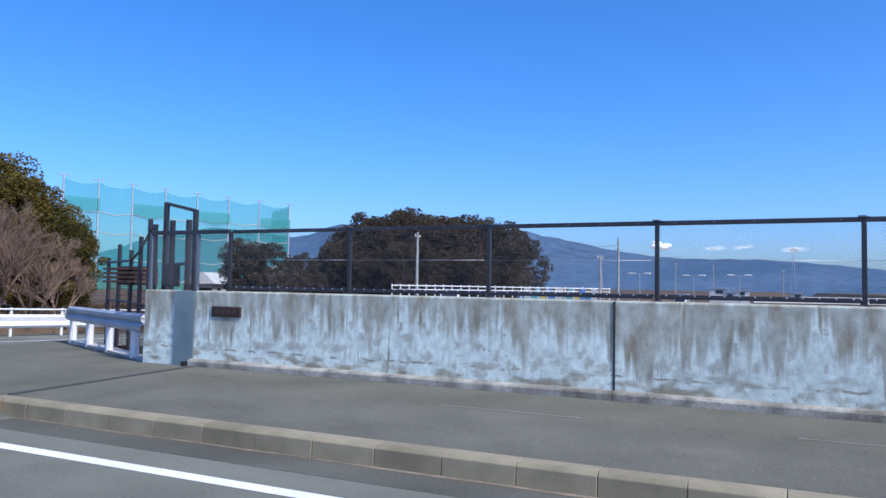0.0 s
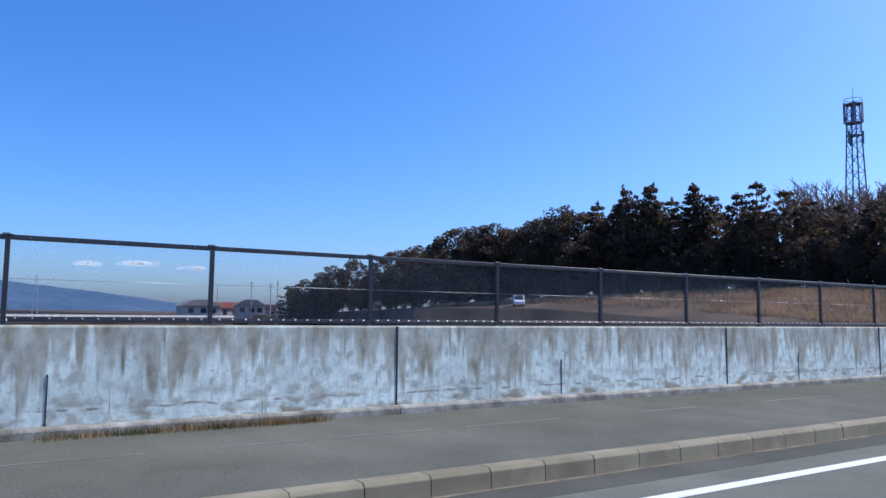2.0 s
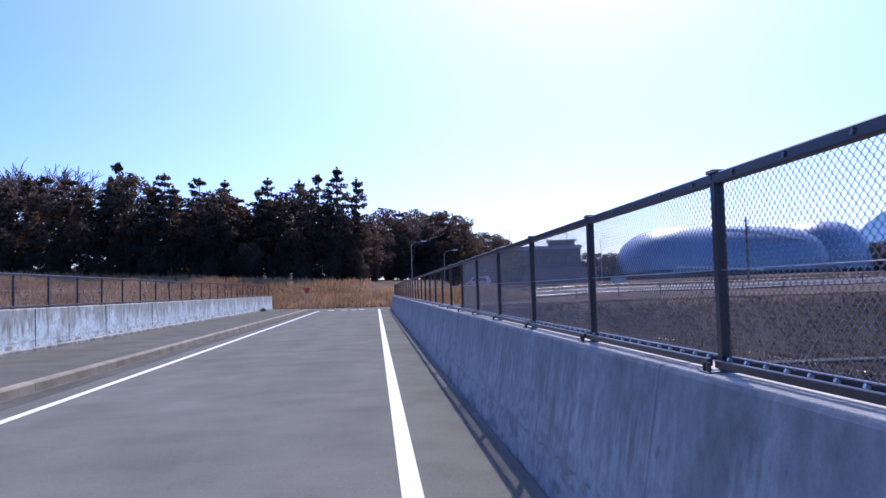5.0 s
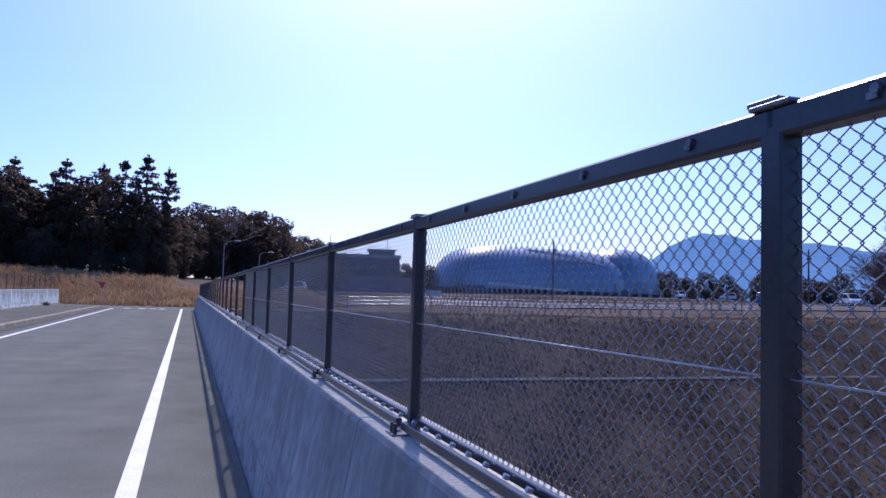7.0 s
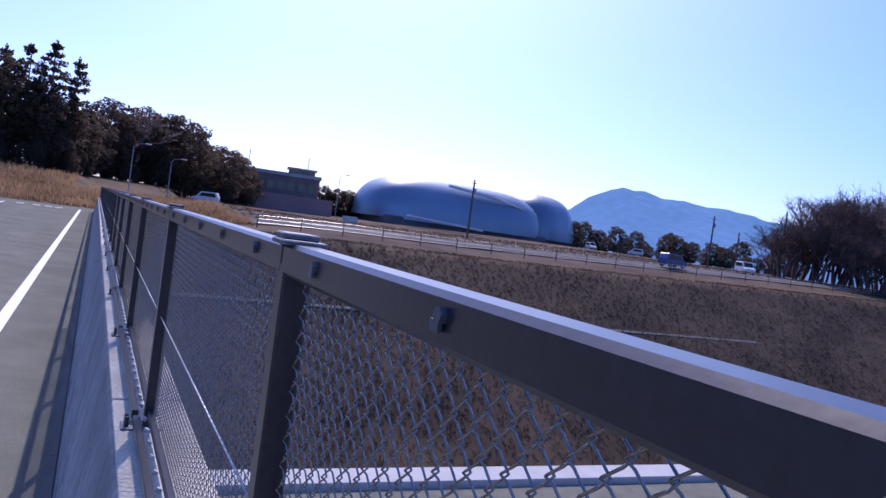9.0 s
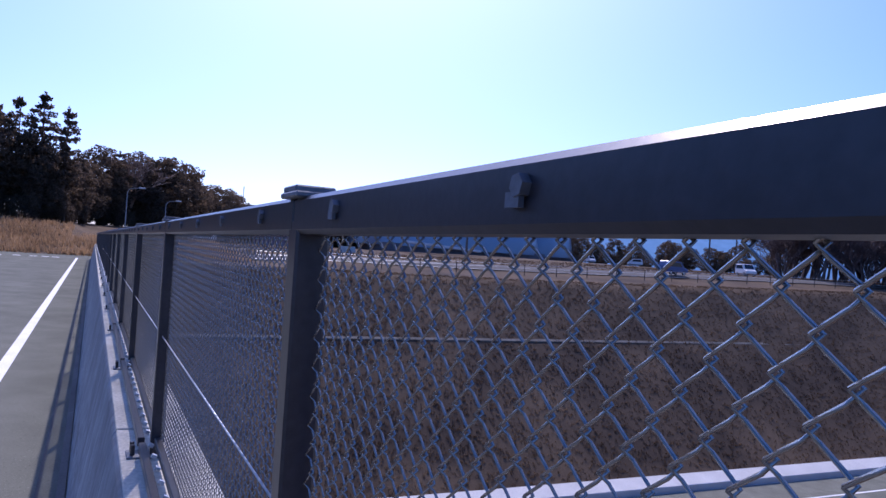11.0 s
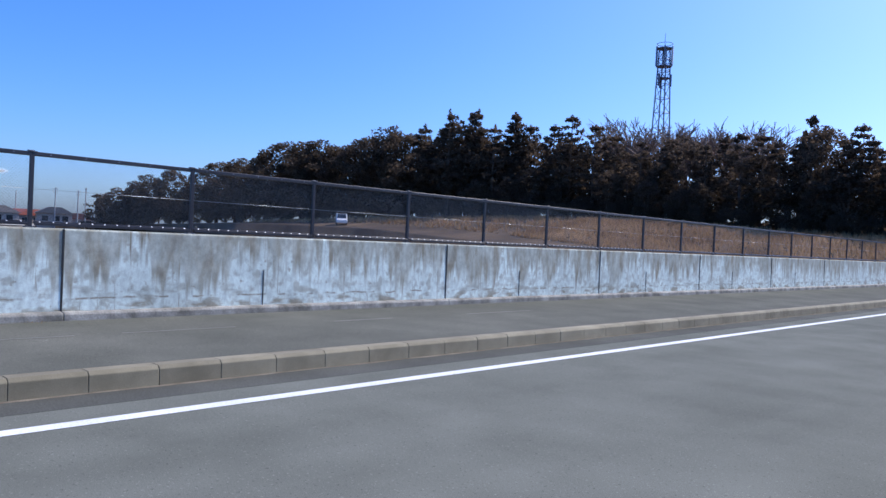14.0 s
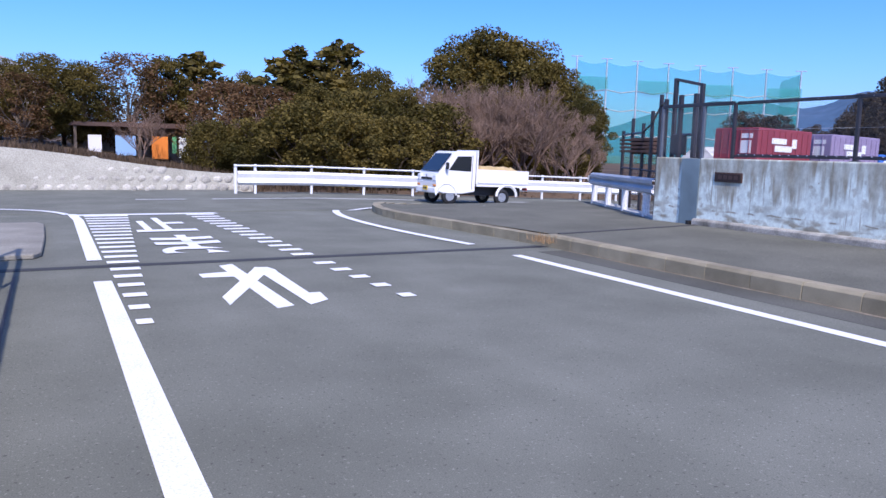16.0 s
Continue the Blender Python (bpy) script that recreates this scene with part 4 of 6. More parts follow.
# trees behind the side road, lit from the front
OLIVES = [tree_thing("olive_green_tree", *broad(7.0, 2.1 + 0.25 * k, 70 + k, 0.1, 1.6, 0.095, 190), LEAF, "leafy evergreen with olive green crown behind the road") for k in range(3)]
CONES = [tree_thing("olive_green_conifer", *sugi(8.0, 2.3 + 0.2 * k, 75 + k), LEAF, "pointed evergreen with olive green crown behind the road") for k in range(2)]
REDS = [tree_thing("reddish_shrub", *broad(5.0, 1.9, 80 + k, 0.1, 1.2, 0.075, 110), LEAF_RED, "rust-brown winter shrub behind the road", "shrub") for k in range(2)]
BUSHES = [tree_thing("evergreen_bush", *broad(3.6, 1.9, 90 + k, 0.04, 1.5, 0.085, 150), LEAF, "dense green bush behind the guard rail", "bush") for k in range(2)]
SHRUB_TWIG = material("brown_shrub_twigs", (0.17, 0.11, 0.08), (0.30, 0.20, 0.145), 0.9, scale=8, fine=30, bump=0)
SHRUBS = [bare_thing(bare(5.0, 3.6, 95 + k, 6, 3, 0.005), "tangled leafless shrub with reddish twigs", "bare_shrub", SHRUB_TWIG) for k in range(2)]
E16 = Vector((-0.5, -3.7, 1.345))
for az, el, d, protos, wide in ((176.0, 5.2, 41, REDS, 1.2), (177.2, 5.6, 40, OLIVES, 1.1), (178.6, 5.0, 37, REDS, 1.2), (179.6, 6.0, 38, OLIVES, 1.1), (181.0, 5.4, 40, REDS, 1.2), (182.3, 5.7, 39, OLIVES, 1.0), (185.0, 6.6, 40, REDS, 1.2), (187.4, 6.4, 42, OLIVES, 0.9), (189.8, 7.0, 43, CONES, 1.5),
                                (193.2, 5.6, 46, OLIVES, 0.7), (191.6, 5.2, 37, REDS, 1.3), (194.4, 5.0, 36, REDS, 1.3), (196.6, 7.7, 41, CONES, 1.5), (199.7, 8.3, 40, CONES, 1.4), (196.9, 5.6, 40, OLIVES, 0.8), (200.0, 5.8, 39, OLIVES, 0.8), (198.0, 5.0, 35, OLIVES, 0.9),
                                (202.6, 6.1, 38, OLIVES, 0.9), (201.2, 4.4, 33, BUSHES, 1.0), (204.4, 4.9, 34, OLIVES, 0.8), (206.8, 3.6, 34, BUSHES, 1.2), (197.3, 3.4, 32, BUSHES, 1.2), (194.0, 2.2, 33, BUSHES, 1.2), (190.5, 2.0, 33, BUSHES, 1.1), (200.5, 2.8, 31, BUSHES, 1.2), (204, 2.6, 31.5, BUSHES, 1.2),
                                (209.3, 8.6, 52, OLIVES, 1.0), (211.2, 9.1, 50, OLIVES, 1.05), (213.5, 8.3, 50, OLIVES, 1.05), (215.4, 7.2, 48, OLIVES, 1.0), (217.2, 5.8, 48, OLIVES, 0.95), (218.4, 4.3, 46, OLIVES, 0.9), (213, 5.0, 46, OLIVES, 1.3), (216, 4.0, 45, OLIVES, 1.2), (208, 4.0, 44, REDS, 1.4)):
    x, y = E16.x + d * math.sin(radians(az)), E16.y + d * math.cos(radians(az))
    z = ground_z(x, y)
    h = 8.0 if protos is CONES else {"o": 6.9, "r": 4.9, "e": 3.5}[protos[0].name[0]]
    plant(rng.choice(protos), USED, x, y, z, (E16.z + d * math.tan(radians(el - 0.5)) - z) / h, rng.uniform(0, 360), wide, "trees behind the side road")
for az, el, d in ((206.5, 6.6, 36), (208.5, 7.6, 37), (210.5, 7.8, 36), (212.5, 7.6, 37), (214.4, 6.6, 36), (216.5, 5.4, 36), (207.6, 5.8, 35), (209.6, 6.4, 35), (218, 3.0, 35), (191.0, 3.6, 35), (193.5, 3.8, 34), (195.2, 3.2, 34), (185.8, 3.6, 36)):
    x, y = E16.x + d * math.sin(radians(az)), E16.y + d * math.cos(radians(az))
    z = ground_z(x, y)
    plant(rng.choice(SHRUBS), USED, x, y, z, (E16.z + d * math.tan(radians(el - 0.5)) - z) / 4.6, rng.uniform(0, 360), 0.9, "leafless shrubs behind the side road")

for proto in CEDARS + ROUNDS + BARES + FAR_BARES + OLIVES + CONES + REDS + BUSHES + SHRUBS:
    if proto.name not in USED:
        for ob in (*proto.children, proto):
            bpy.data.objects.remove(ob)

# ---- grass ----
def tufts(name, spots, hi, mat, label, seed, per=5, width=0.03):
    r = random.Random(seed)
    g = Geo()
    for x, y, z in spots:
        for _ in range(per):
            a, h = r.uniform(0, 6.28), hi * r.uniform(0.4, 1.1)
            px, py = x + r.uniform(-.12, .12), y + r.uniform(-.12, .12)
            lean = r.uniform(0.1, 0.5) * h
            b = r.uniform(0, 6.28)
            g.poly([(px - math.cos(a) * width, py - math.sin(a) * width, z - 0.05), (px + math.cos(a) * width, py + math.sin(a) * width, z - 0.05), (px + math.cos(b) * lean, py + math.sin(b) * lean, z + h)])
    return tagged(part(name, g, mat), label, "grass", "", "stuff")


def scatter(n, x0, x1, y0, y1, seed, power=1.0):
    r = random.Random(seed)
    out = []
    for _ in range(n):
        x, y = x0 + (x1 - x0) * r.random() ** power, r.uniform(y0, y1)
        out.append((x, y, ground_z(x, y)))
    return out


tufts("bank_grass", scatter(12000, 14, -60, 69.0, 86, 11), 0.6, TAN_BLADES, "tall dry grass on the bank past the bridge", 12, 5, 0.05)
tufts("bank_grass", scatter(9000, -20, -125, 69, 118, 13), 0.7, TAN_BLADES, "tall dry grass below the wood", 14, 5, 0.06)
tufts("slope_grass", scatter(26000, 1, 110, 40, 64, 15, 1.3), 0.15, BLADES, "dry grass and scrub on the cutting slope", 16, 5, 0.05)
tufts("field_grass", scatter(3500, 8, 130, 75, 120, 17), 0.3, BLADES, "short dry field grass", 18, 5, 0.06)
tufts("verge_grass", scatter(2500, -40, 16, -36, -31.6, 19), 0.35, BLADES, "dry verge grass above the stone wall", 20, 5, 0.03)
tufts("verge_grass", scatter(2500, -60, -7, -46, -30.0, 21), 0.4, BLADES, "dry verge grass behind the guard rail", 22, 5, 0.04)
tufts("wall_weeds", [(-9.80 + rng.uniform(-.05, .05), -3.7 + 2.95 * rng.random() ** 0.8, 0.21) for _ in range(560)], 0.12, GREEN_BLADES, "small green and brown weeds along the foot of the wall", 23, 6, 0.006)
tufts("wall_weeds", [(-9.80 + rng.uniform(-.04, .04), rng.choice((-0.9, 0.05, -0.75)) + rng.gauss(0, .07), 0.21) for _ in range(90)], 0.06, GREEN_BLADES, "small weed clump at the foot of the wall", 24, 6, 0.007)
tufts("wall_weeds", [(-9.70 + rng.uniform(-.1, .1), 54.5 + rng.gauss(0, .15), 0.21) for _ in range(60)], 0.3, GREEN_BLADES, "dark weed clump near the wall's end", 25, 6, 0.012)
tufts("kerb_weeds", [(-6.72 + rng.uniform(-.08, .08), -12.35 + rng.gauss(0, .1), 0.14) for _ in range(24)], 0.09, TAN_BLADES, "dry weed tuft in the kerb joint", 26, 5, 0.006)

# ---- mountains and clouds ----
def ridge(name, az0, az1, height, dist, label, seed, mat=MOUNTAIN):
    g, n, rows = Geo(), 160, 10
    for j in range(rows + 1):
        t = j / rows
        for i in range(n + 1):
            az = radians(az0 + (az1 - az0) * i / n)
            d = dist + 900 * t
            el = height(math.degrees(az))
            h = (dist + 900) * math.tan(radians(max(el, 0.0))) * t ** 0.85
            h *= 1 + 0.05 * noise.fractal(Vector((math.degrees(az) * 0.6, t * 3, seed)), 1.0, 2.0, 4) + 0.02 * noise.noise(Vector((math.degrees(az) * 4, t * 6, seed)))
            g.v.append((d * math.sin(az), d * math.cos(az), h - 20 * (1 - t)))
    w = n + 1
    g.f = [(j * w + i, j * w + i + 1, (j + 1) * w + i + 1, (j + 1) * w + i) for j in range(rows) for i in range(n)]
    setting(name, g, mat, label, "mountain", smooth=True)


def bell(v, c, w):
    return math.exp(-((v - c) / w) ** 2)


ridge("backdrop_west", -160, -62, lambda a: 4.4 * bell(a, -112, 13) + 1.7 * bell(a, -92, 8) + 0.9 * bell(a, -82, 7) + 1.4 * bell(a, -123.2, 2.2) + 3.6 * bell(a, -133, 9), 3300, "wooded mountain ridge far behind with blue haze painted in", 3)
ridge("backdrop_east", 10, 75, lambda a: 4.7 * bell(a, 37.8, 5.2) + 2.9 * bell(a, 45, 4.8) + 3.2 * bell(a, 53, 7) + 0.6 * bell(a, 29.5, 4), 3300, "mountain beyond the field with blue haze painted in", 5, HAZY)
for az, el, w in ((-99.2, 3.3, 1.5), (-95.5, 3.2, 1.1), (-93.7, 3.3, 0.9), (-90.4, 3.1, 1.2), (-83.0, 3.4, 1.2), (-79.6, 3.5, 1.6), (-76.0, 3.3, 1.1)):
    d = 4500
    me = bpy.data.meshes.new("cloud")
    bm = bmesh.new()
    for k in range(12 if w > 1 else 8):
        s = w * rng.uniform(9, 20)
        bmesh.ops.create_icosphere(bm, subdivisions=2, radius=1, matrix=Matrix.Translation((rng.gauss(0, 0.4) * (w * 42 if az == -99.2 else w * 70), rng.gauss(0, 20), abs(rng.gauss(0, 0.3)) * (42 if az == -99.2 else 14))) @ Matrix.Diagonal((s * 1.3, s, s * 0.6, 1)))
    for f in bm.faces:
        f.smooth = True
    bm.to_mesh(me)
    bm.free()
    c = setting("backdrop_cloud", me, CLOUD if az == -99.2 else FAINT_CLOUD, "small white cloud low over the mountains", "cloud")
    c.matrix_basis = pose(d * math.sin(radians(az)), d * math.cos(radians(az)), d * math.tan(radians(el)) - 15, 0, 0, -az)

POLE = material("pole_concrete", (0.30, 0.30, 0.29), (0.42, 0.41, 0.40), 0.8, scale=10, fine=20)


# ---- guard rails and the gate beside the parapet's end ----
def pipe_rail():
    rail = thing("pipe_guard_rail", "white painted steel guard rail along the side road", "guard rail")
    y, xs = -28.8, [-6.6 - 1.95 * i for i in range(20)]
    for x in xs:
        z = road_z(x)
        part("post", Geo().tube([(x, y, z - 0.1), (x, y, z + 0.98)], 0.05, 8), WHITE_STEEL, rail)
    for name, h, r, dy in (("top_rail", 0.93, 0.032, 0.06),):
        part(name, Geo().tube([(x, y + dy, road_z(x) + h) for x in [-5.9] + xs], r, 6), WHITE_STEEL, rail)
    for a, b in zip([-6.0] + xs, xs):
        g = Geo()
        for x, z in ((a, road_z(a)), (b, road_z(b))):
            g.v += [(x, y + 0.05, z + 0.29), (x, y + 0.12, z + 0.37), (x, y + 0.07, z + 0.52), (x, y + 0.12, z + 0.67), (x, y + 0.05, z + 0.75)]
        g.f = [(i, 5 + i, 6 + i, 1 + i) for i in range(4)]
        part("beam", g, WHITE_STEEL, rail)
    part("end_post", Geo().tube([(-5.95, y, -0.4), (-5.95, y, 0.75)], 0.055, 8), WHITE_STEEL, rail)


pipe_rail()


def w_beam_rail():
    """Short flared barrier from the parapet's end."""
    rail = thing("beam_barrier", "grey galvanised crash barrier on short white posts", "guard rail")
    a, b = Vector((-10.15, -13.8)), Vector((-12.2, -18.1))
    d = (b - a).normalized()
    q = Vector((-d.y, d.x))
    if q.x < 0:
        q = -q
    prof = ((0.0, 0.50), (0.07, 0.54), (0.07, 0.60), (0.02, 0.65), (0.07, 0.70), (0.07, 0.76), (0.0, 0.80))
    g = Geo()
    for p, drop in ((a, 0.15), (b, 0.12)):
        for o, h in prof:
            s = p + q * o
            g.v.append((s.x, s.y, h + drop))
    n = len(prof)
    g.f = [(i, i + 1, n + i + 1, n + i) for i in range(n - 1)]
    part("beam", g, material("barrier_steel", (0.36, 0.39, 0.43), (0.46, 0.49, 0.53), 0.5, 0.3, scale=20, fine=40, bump=0.03), rail)
    end = b + d * 0.25
    part("end_wing", Geo().tube([(b.x, b.y, 0.76), (end.x - 0.1, end.y, 0.76)], 0.13, 8), POLE, rail)
    for t in (0.12, 0.42, 0.7, 0.97):
        p = a.lerp(b, t) - q * 0.03
        part("post", Geo().tube([(p.x, p.y, 0.1), (p.x, p.y, 0.70)], 0.07, 8), WHITE_STEEL, rail)
    setting("barrier_kerb", Geo().prism([tuple(a - q * 0.25), tuple(a + q * 0.02), tuple(b + q * 0.02), tuple(b - q * 0.25)], "z", 0.0, 0.24), CONCRETE, "low concrete edge under the barrier", "kerb")


w_beam_rail()


def mesh_panel(a, b, z0a, z0b, h, parent, step=0.12):
    """Dark wire mesh between two posts, in single wires."""
    g = Geo()
    n = max(2, int((b - a).length / step))
    for i in range(1, n):
        p = a.lerp(b, i / n)
        z = z0a + (z0b - z0a) * i / n
        g.tube([(p.x, p.y, z), (p.x, p.y, z + h)], 0.004, 3, caps=False)
    for k in range(int(h / step) + 1):
        g.tube([(a.x, a.y, z0a + k * step), (b.x, b.y, z0b + k * step)], 0.004, 3, caps=False)
    part("wire_panel", g, RUST, parent, "rust-brown wire mesh")


def side_fence():
    fence = thing("slope_fence", "dark brown steel mesh fence stepping down beside the barrier", "fence")
    pts = [Vector(p) for p in ((-10.25, -13.75), (-10.75, -14.4), (-11.3, -15.2), (-11.9, -16.1), (-12.5, -17.1), (-13.1, -18.1))]
    tops = (2.36, 2.5, 2.25, 2.05, 2.2, 1.95)
    for p, t in zip(pts, tops):
        part("post", Geo().box(p.x - 0.03, p.x + 0.03, p.y - 0.03, p.y + 0.03, -0.1, t), RAIL, fence, bevel=0.004)
    rails = (2.33, 2.3, 2.02, 1.85, 1.85, 1.85)
    for (a, b), (ta, tb) in zip(zip(pts, pts[1:]), zip(rails, rails[1:])):
        part("top_rail", Geo().tube([(a.x, a.y, ta), (b.x, b.y, tb)], 0.025, 4), RAIL, fence)
        part("mid_rail", Geo().tube([(a.x, a.y, 1.05), (b.x, b.y, 1.05)], 0.02, 4), RAIL, fence)
        mesh_panel(a, b, 0.1, 0.1, 1.5, fence)
    g = thing("louvred_box", "rust-brown louvred steel box on the mesh fence", "box")
    for k in range(4):
        part("louvre", Geo().prism([(-16.5, 1.42 + 0.08 * k), (-15.5, 1.42 + 0.08 * k), (-15.5, 1.48 + 0.08 * k), (-16.5, 1.46 + 0.08 * k)], "x", -11.95, -11.6), RUST, g, bevel=0.004)
    part("back", Geo().box(-12.0, -11.95, -16.5, -15.5, 1.38, 1.74), RUST, g)


side_fence()


def access_gate():
    gate = thing("access_gate", "tall dark steel gate frame beyond the parapet's end", "gate")
    for x, y, t in ((-10.95, -14.25, 2.8), (-10.95, -13.6, 2.66), (-10.6, -13.75, 2.45), (-10.55, -13.35, 2.45)):
        part("post", Geo().box(x - 0.035, x + 0.035, y - 0.035, y + 0.035, -0.2, t), RAIL, gate, bevel=0.004)
    part("lintel", Geo().tube([(-10.95, -14.25, 2.78), (-10.95, -13.6, 2.64)], 0.03, 4), RAIL, gate)
    part("brace", Geo().tube([(-10.95, -14.25, 1.75), (-10.6, -13.35, 1.75)], 0.025, 4), RAIL, gate)
    part("lock_panel", Geo().box(-10.80, -10.76, -14.1, -13.75, 1.38, 1.75), RAIL, gate, bevel=0.004)


access_gate()
END_STEEL = material("dull_grey_steel", (0.11, 0.13, 0.16), (0.17, 0.19, 0.22), 0.5, 0.3, scale=20, fine=40, bump=0.03)
endfence = thing("end_fence", "pale steel end posts with dark top rail on the parapet's end", "fence")
for y in (-13.55, -12.62, -12.0):
    part("post", Geo().box(-10.024, -9.976, y - 0.024, y + 0.024, 1.335, 2.2), RAIL if y > -12.3 else END_STEEL, endfence, bevel=0.004)
part("top_rail", Geo().box(-10.026, -9.974, -13.55, -12.03, 2.17, 2.23), RAIL, endfence, bevel=0.005)
part("chain_link", link_mesh(1.5, 0.08, 0.84), None, endfence, "galvanised chain-link wire", at=pose(-10.0, -13.52, 1.335))

# ---- stone retaining wall behind the side road ----
stone_wall = thing("wall_stone", "low retaining wall of rounded field stones in mortar", "wall", kind="structure")


def stone_top(x):
    return 0.33 + 0.85 * ease(-7, 2, x)


g = Geo()
n = 30
for i in range(n + 1):
    x = -7.2 + 31.2 * i / n
    g.v += [(x, -31.15, -0.4), (x, -31.35, stone_top(x)), (x, -31.8, stone_top(x)), (x, -31.8, -0.4)]
g.f = [(4 * i + j, 4 * i + 4 + j, 4 * i + 5 + j, 4 * i + 1 + j) for i in range(n) for j in range(3)] + [(0, 1, 2, 3), (4 * n + 3, 4 * n + 2, 4 * n + 1, 4 * n)]
part("mortar_core", g, material("mortar", (0.30, 0.285, 0.23), (0.43, 0.41, 0.34), 0.9, scale=10, fine=25, bump=0.5), stone_wall)
STONE = material("field_stone", (0.33, 0.31, 0.26), (0.52, 0.49, 0.42), 0.85, scale=15, fine=20, bump=0.4, vary=0.25)
STONES = []
for k in range(4):
    bm = bmesh.new()
    bmesh.ops.create_icosphere(bm, subdivisions=2, radius=0.2)
    for v in bm.verts:
        v.co *= 1 + 0.25 * noise.noise(v.co * 6 + Vector((k * 7, 0, 0)))
        v.co.y *= 0.38
    for f in bm.faces:
        f.smooth = True
    me = bpy.data.meshes.new("stone")
    bm.to_mesh(me)
    bm.free()
    me.materials.append(STONE)
    STONES.append(me)
for row in range(4):
    x = -6.8 + 0.2 * (row % 2)
    while x < 7:
        z = -0.17 + 0.3 * row
        if z + 0.1 < stone_top(x):
            s = rng.uniform(0.75, 1.0)
            part("stone", rng.choice(STONES), None, stone_wall, at=pose(x, -31.235 - 0.06 * row, z, 0, rng.uniform(-30, 30), 0) @ Matrix.Diagonal((s, 1, s * 0.85, 1)))
        x += rng.uniform(0.36, 0.46)
# small stones and litter at its foot
for x, s in ((-3.0, 0.12), (-3.4, 0.1), (-5.9, 0.2)):
    ob = part("loose_stone", STONES[0], None, at=pose(x, -30.6, -0.22 + s * 0.4) @ Matrix.Diagonal((s * 4, s * 4, s * 4, 1)))
    tagged(ob, "small pale stone lying at the foot of the wall", "stone")
setting("corner_slab", Geo().prism([(0.3, -13.25), (-0.28, -13.3), (-0.36, -13.5), (-0.39, -15.0), (-0.38, -16.9), (-0.28, -17.2), (0.4, -17.2)], "z", 0.0, 0.06), material("worn_slab", (0.19, 0.175, 0.14), (0.29, 0.27, 0.22), 0.9, scale=14, fine=60), "worn beige concrete slab at the parapet's foot", "slab", bevel=0.012)

# shed with coloured tarpaulins among the trees
shed = thing("garden_shed", "low shed with rusty roof and hanging coloured sheets", "shed", pose(-4.3, -42.5, 0.35))
part("roof", Geo().prism([(-3.0, 1.75), (3.0, 1.75), (2.8, 1.92), (-2.8, 1.98)], "y", -1.5, 1.2), RUST, shed)
part("back_wall", Geo().box(-2.8, 2.8, -1.3, -1.2, 0, 1.75), material("weathered_boards", (0.25, 0.22, 0.2), (0.38, 0.35, 0.32), 0.9, scale=15, stretch=(6, 1, 1)), shed)
for k, (x, w, c) in enumerate(((-0.9, 0.9, (0.75, 0.22, 0.03)), (-2.0, 0.6, (0.7, 0.72, 0.7)), (0.6, 1.1, (0.25, 0.42, 0.68)), (1.9, 0.7, (0.7, 0.7, 0.72)), (-1.55, 0.25, (0.1, 0.35, 0.15)))):
    part("hanging_sheet", Geo().box(x - w * 0.4, x + w * 0.4, 0.95 + 0.02 * k, 1.0 + 0.02 * k, 0.3 + 0.07 * k, 1.35), plain("sheet", c, 0.7), shed)
for x in (-2.7, 0, 2.7):
    part("post", Geo().box(x - 0.06, x + 0.06, 1.02, 1.12, 0, 1.76), BARK, shed)
white_house = thing("far_white_house", "pale house with a light roof behind the trees", "house", pose(3.2, -62, 0))
part("wall", Geo().box(-4, 4, -4, 4, -0.5, 5.2), WHITE_STEEL, white_house)
part("roof", Geo().prism([(-4.6, 5.2), (4.6, 5.2), (0, 7.0)], "y", -4.6, 4.6), GALV, white_house)


